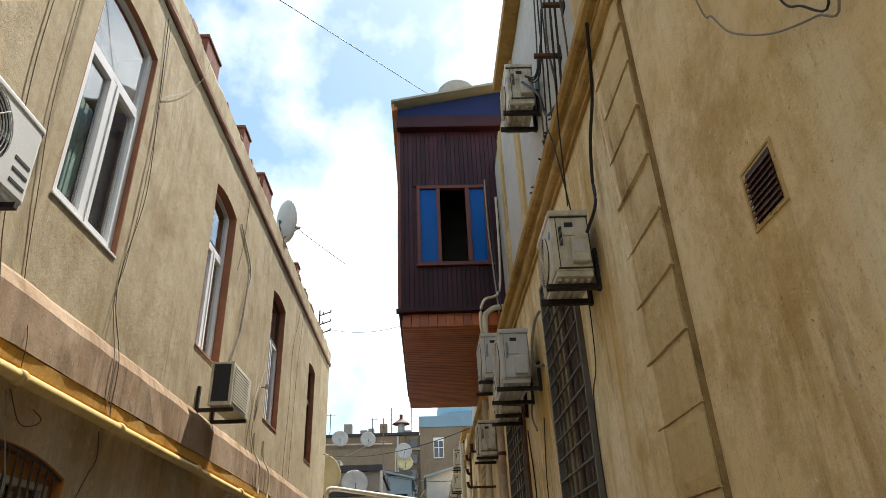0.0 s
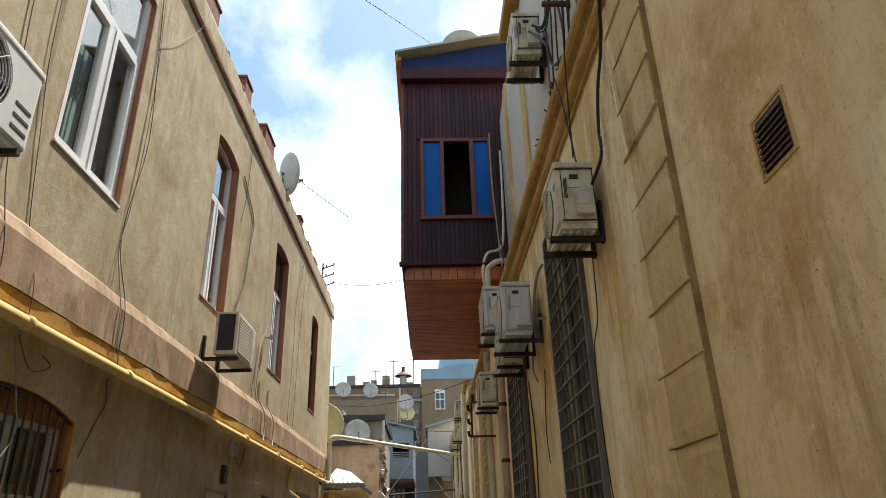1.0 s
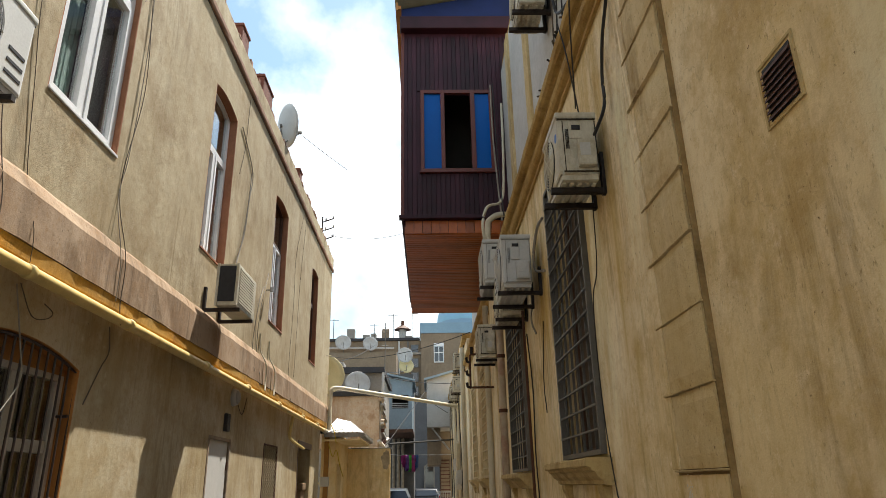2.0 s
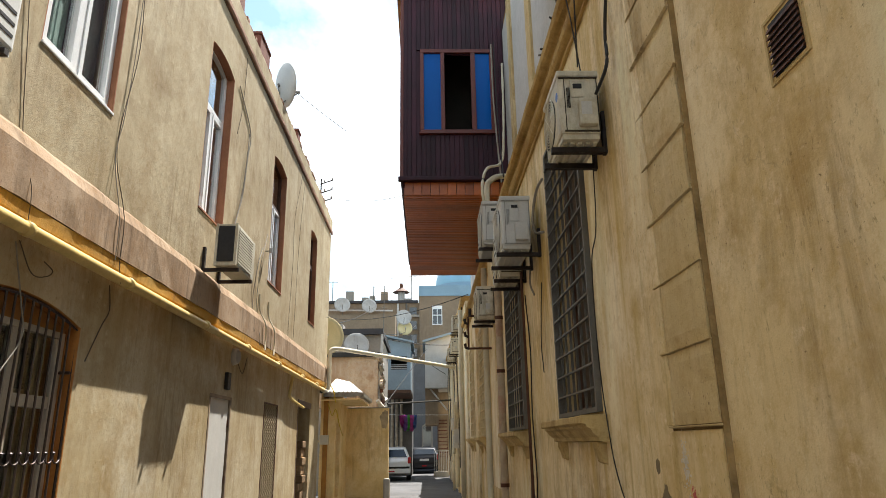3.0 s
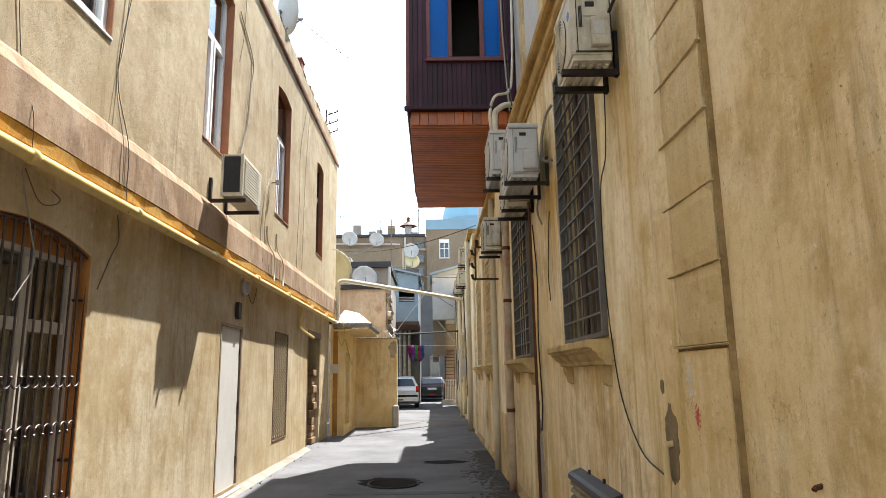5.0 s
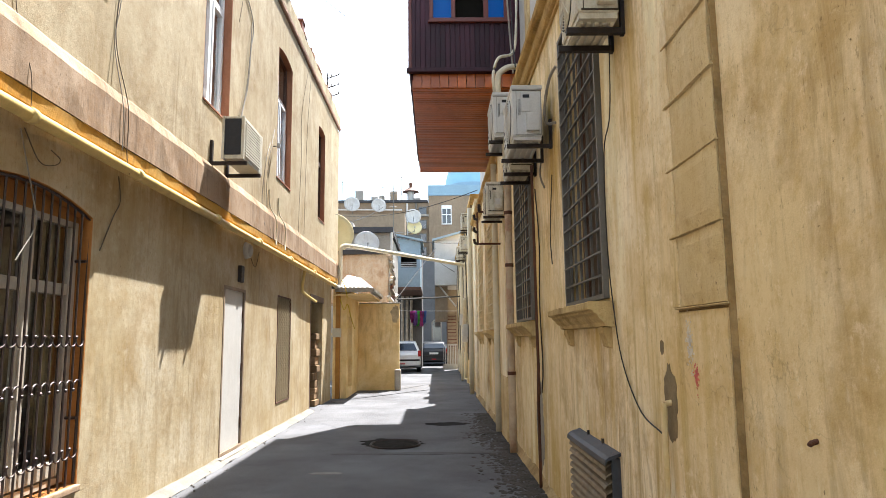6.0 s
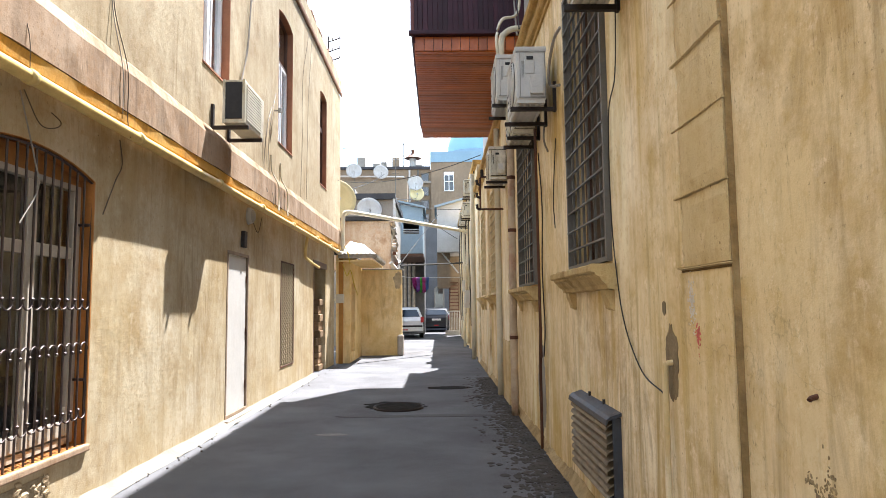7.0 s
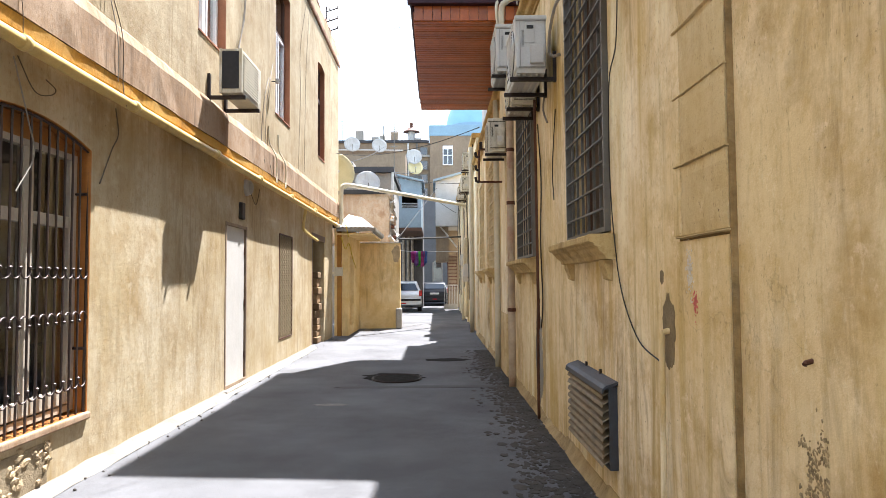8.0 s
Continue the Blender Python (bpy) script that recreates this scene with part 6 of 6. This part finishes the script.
wire((-1.25, 24.2, 5.3), (1.4, 22.0, 4.7), 0.1, 0.012)
wire((-0.35, 30.2, 5.7), (1.3, 30.9, 4.6), 0.05, 0.012)
wire((-1.35, 23.9, 5.45), (-0.2, 44.6, 9.4), 0.3, 0.015)
wire((-4.0, 24.0, 5.7), (-3.2, 44.6, 10.6), 0.3, 0.015)
wire((-0.9, 20.0, 2.6), (0.4, 31.0, 5.8), 0.0, 0.012)
pipes = thing("pipe", "white pipe along the far brown block", "pipe", (-3.5, 44.7, 10.4))
part("run", tube([(-6.4, 44.74, 10.45), (-1.9, 44.74, 10.38)], 0.06, 8), WHITE_WALL, pipes)
for x in (-0.95, -1.55):
    dp = thing("pipe", "grey downpipe on the far brown block", "pipe", (x, 44.9, 0), "downpipes on the far block")
    part("run", tube([(x, 44.88, 0), (x, 44.88, 10.9)], 0.07, 8), GREY_IRON if x == -0.95 else WHITE_WALL, dp)
mast = thing("pole", "tall thin mast with wires above the grey house", "pole", (-1.45, 28.0, 5.5))
part("mast", tube([(-1.45, 28.0, 5.5), (-1.43, 28.0, 8.2)], 0.02, 6), GREY_IRON, mast)
for z in (7.2, 7.8):
    part("crossbar", tube([(-1.6, 28.0, z), (-1.3, 28.0, z)], 0.014, 6), GREY_IRON, mast)
tank = thing("water_tank", "grey box on the roof of the grey house", "tank", (-3.2, 26, 5.5))
part("body", box(-3.6, -2.9, 25.6, 26.4, 5.57, 6.1, 0.04), BACK_GREY, tank)

# things around the far yard
laundry = thing("laundry_line", "colourful laundry hanging on a line in the far yard", "laundry", (-0.6, 30, 2.2))
part("line", tube([(-1.32, 28.9, 2.75), (-0.9, 29.45, 2.72), (1.44, 29.5, 2.7)], 0.012, 5), WHITE_WALL, laundry)
for k, c in enumerate(((0.30, 0.03, 0.16), (0.20, 0.08, 0.28), (0.08, 0.42, 0.06), (0.36, 0.05, 0.18), (0.07, 0.12, 0.30))):
    for q in range(3):
        x, w, low = -0.72 + 0.13 * k + 0.03 * q, random.uniform(0.06, 0.11), random.uniform(2.0, 2.35)
        bm = bmesh.new()
        cols = []
        for i in range(9):
            t = -1 + 2 * i / 8
            fold = 0.03 * math.sin(i * 2.1 + q)
            cols.append([bm.verts.new((x + w * t * (1 - 0.25 * f), 29.48 - 0.05 * q + fold * f, 2.72 + (low - 2.72) * f + 0.03 * f * math.cos(i * 1.7))) for f in (0, 0.4, 0.75, 1.0)])
        for u, v in zip(cols, cols[1:]):
            for j in range(3):
                bm.faces.new((u[j], u[j + 1], v[j + 1], v[j]))
        bmesh.ops.solidify(bm, geom=bm.faces[:], thickness=0.008)
        part("cloth", bm, MATS["cloth_%s" % "abcde"[k]] if q else mat("cloth_%s" % "abcde"[k], c, 0.9, 0.35, 6.0, 0.2), laundry, "", True)


def car(paint, label, w, length, h, at, turn):
    c = thing("car", label, "car", (0, 0, 0))
    bm = bmesh.new()
    prof = [(0.03, 0.32), (-0.03, 0.50), (-0.01, 0.78), (0.10, 0.93), (0.42, h - 0.03), (0.8, h + 0.03), (1.6, h + 0.03), (2.35, 0.95), (length - 0.1, 0.78), (length, 0.55), (length - 0.02, 0.3), (length - 0.4, 0.2), (0.4, 0.2)]
    cols = []
    for s in (-1, -0.86, 0.86, 1):
        cols.append([bm.verts.new((s * (1.0 if z < 0.7 else 0.97 if z < 0.96 else 0.76) * w / 2, y + (0.05 if abs(s) == 1 and y < 0.5 else 0), z - (0.04 if abs(s) == 1 and z > 0.98 else 0))) for y, z in prof])
    for a, b in zip(cols, cols[1:]):
        for i in range(len(prof)):
            j = (i + 1) % len(prof)
            bm.faces.new((a[i], a[j], b[j], b[i]))
    bm.faces.new(cols[0])
    bm.faces.new(cols[-1][::-1])
    bmesh.ops.bevel(bm, geom=[e for e in bm.edges], offset=0.03, segments=2, affect="EDGES", profile=0.6)
    body = part("body", bm, paint, c, "", True)
    bm = bmesh.new()
    g = [bm.verts.new(v) for v in ((-w * 0.40, 0.125, 0.955), (w * 0.40, 0.125, 0.955), (w * 0.315, 0.365, h - 0.09), (-w * 0.315, 0.365, h - 0.09))]
    q = [bm.verts.new(v.co + Vector((0, -0.025, 0.004))) for v in g]
    bm.faces.new(g)
    bm.faces.new(q[::-1])
    for i in range(4):
        bm.faces.new((g[i], g[(i + 1) % 4], q[(i + 1) % 4], q[i]))
    part("rear_window", bm, mat("dark_rear_glass", (0.008, 0.014, 0.024), 0.08, 0.05, 1.0, 0.0, spec=0.6), body)
    for s in (-1, 1):
        part("tail_lamp", box(s * w * 0.5 - 0.06 * s - 0.07, s * w * 0.5 - 0.06 * s + 0.07, -0.03, 0.12, 0.70, 0.96, 0.03), RED_LAMP, c)
        part("side_window", box(s * w * 0.425 - 0.03, s * w * 0.425 + 0.02, 0.6, 1.9, 0.99, h - 0.12, 0.01), CAR_GLASS, body)
        for y in (0.65, length - 0.75):
            bm = bmesh.new()
            bmesh.ops.create_cone(bm, cap_ends=True, segments=20, radius1=0.29, radius2=0.29, depth=0.18, matrix=Matrix.Translation((s * (w / 2 - 0.09), y, 0.29)) @ Matrix.Rotation(radians(90), 4, "Y"))
            bmesh.ops.bevel(bm, geom=[e for e in bm.edges], offset=0.02, segments=1, affect="EDGES")
            wh = part("wheel", bm, RUBBER, c)
            bm = bmesh.new()
            bmesh.ops.create_cone(bm, cap_ends=True, segments=16, radius1=0.18, radius2=0.17, depth=0.2, matrix=Matrix.Translation((s * (w / 2 - 0.085), y, 0.29)) @ Matrix.Rotation(radians(90), 4, "Y"))
            part("rim", bm, GREY_IRON, wh)
    part("bumper", box(-w / 2 + 0.02, w / 2 - 0.02, -0.07, 0.08, 0.3, 0.52, 0.03), paint, c)
    part("bumper_strip", box(-w / 2 + 0.05, w / 2 - 0.05, -0.085, -0.05, 0.5, 0.58, 0.01), RUBBER, c)
    part("number_plate", box(-0.24, 0.24, -0.045, -0.025, 0.64, 0.74, 0.004), PLATE, c)
    part("fog_lamp", box(-0.12, 0.12, -0.08, -0.06, 0.36, 0.41, 0.006), RED_LAMP, c)
    c.matrix_basis = pose(*at, 0, 0, turn)
    return c


car(CAR_WHITE, "white hatchback parked with its tail to the alley", 1.62, 3.7, 1.36, (-1.12, 29.3, 0), 2)
car(CAR_DARK, "black saloon parked in the shade at the far end", 1.6, 4.0, 1.3, (0.25, 36.0, 0), 0)

# ---- road surface ----
def road_patch(name, cx, cy, rx, ry, material, label, category, seed, h=0.006):
    random.seed(seed)
    bm = bmesh.new()
    n = 30
    rim = [(cx + rx * math.cos(k * math.tau / n) * random.uniform(0.75, 1.08), cy + ry * math.sin(k * math.tau / n) * random.uniform(0.75, 1.08)) for k in range(n)]
    top = [bm.verts.new((x, y, h)) for x, y in rim]
    low = [bm.verts.new((cx + (x - cx) * 1.05, cy + (y - cy) * 1.05, -0.01)) for x, y in rim]
    bm.faces.new(top)
    for k in range(n):
        bm.faces.new((top[k], low[k], low[(k + 1) % n], top[(k + 1) % n]))
    return single(name, bm, material, label, category)


hole = thing("manhole", "sunken manhole with a cracked dark tar surround", "manhole", (-0.3, 9.4, 0))
road_patch("tar_patch", -0.3, 9.4, 0.46, 0.44, TAR, "dark tar patch round the manhole", "patch", 21)
bm = bmesh.new()
bmesh.ops.create_cone(bm, cap_ends=True, segments=28, radius1=0.31, radius2=0.3, depth=0.02, matrix=Matrix.Translation((-0.22, 9.2, 0.012)))
part("cover", bm, mat("worn_iron_cover", (0.022, 0.02, 0.018), 0.95, 0.5, 12.0, 0.6, 60, spec=0.05), hole, "worn dark cover")
part("rim", tube([(-0.22 + 0.34 * math.cos(a * math.tau / 28), 9.2 + 0.36 * math.sin(a * math.tau / 28), 0.012) for a in range(29)], 0.018, 6), IRON, hole)
road_patch("tar_patch", 0.52, 11.4, 0.37, 0.22, TAR, "small dark tar patch in the asphalt", "patch", 22)
road_patch("tar_patch", 0.2, 8.5, 1.3, 0.1, mat("damp_asphalt", (0.05, 0.048, 0.045), 0.7, 0.2, 4.0, 0.3), "dark damp joint across the asphalt", "patch", 23, 0.004)
road_patch("cement_smear", -0.85, 7.3, 0.2, 0.07, mat("dry_cement", (0.22, 0.21, 0.2), 0.9, 0.2, 8.0, 0.4), "pale cement smear on the asphalt", "patch", 24, 0.004)
bm = bmesh.new()
random.seed(31)
for k in range(200):
    side = random.random() < 0.6
    x = random.uniform(1.1, 1.4) if side else random.uniform(-2.2, -2.0)
    y = random.uniform(3.0, 16.0)
    r = random.uniform(0.004, 0.014)
    bmesh.ops.create_icosphere(bm, subdivisions=1, radius=r, matrix=Matrix.Translation((x, y, r * 0.5)))
single("grit", bm, mat("grey_grit", (0.11, 0.10, 0.09), 0.9, 0.3, 9.0, 0.2), "loose grit and crumbs of render on the asphalt", "grit", kind="stuff")
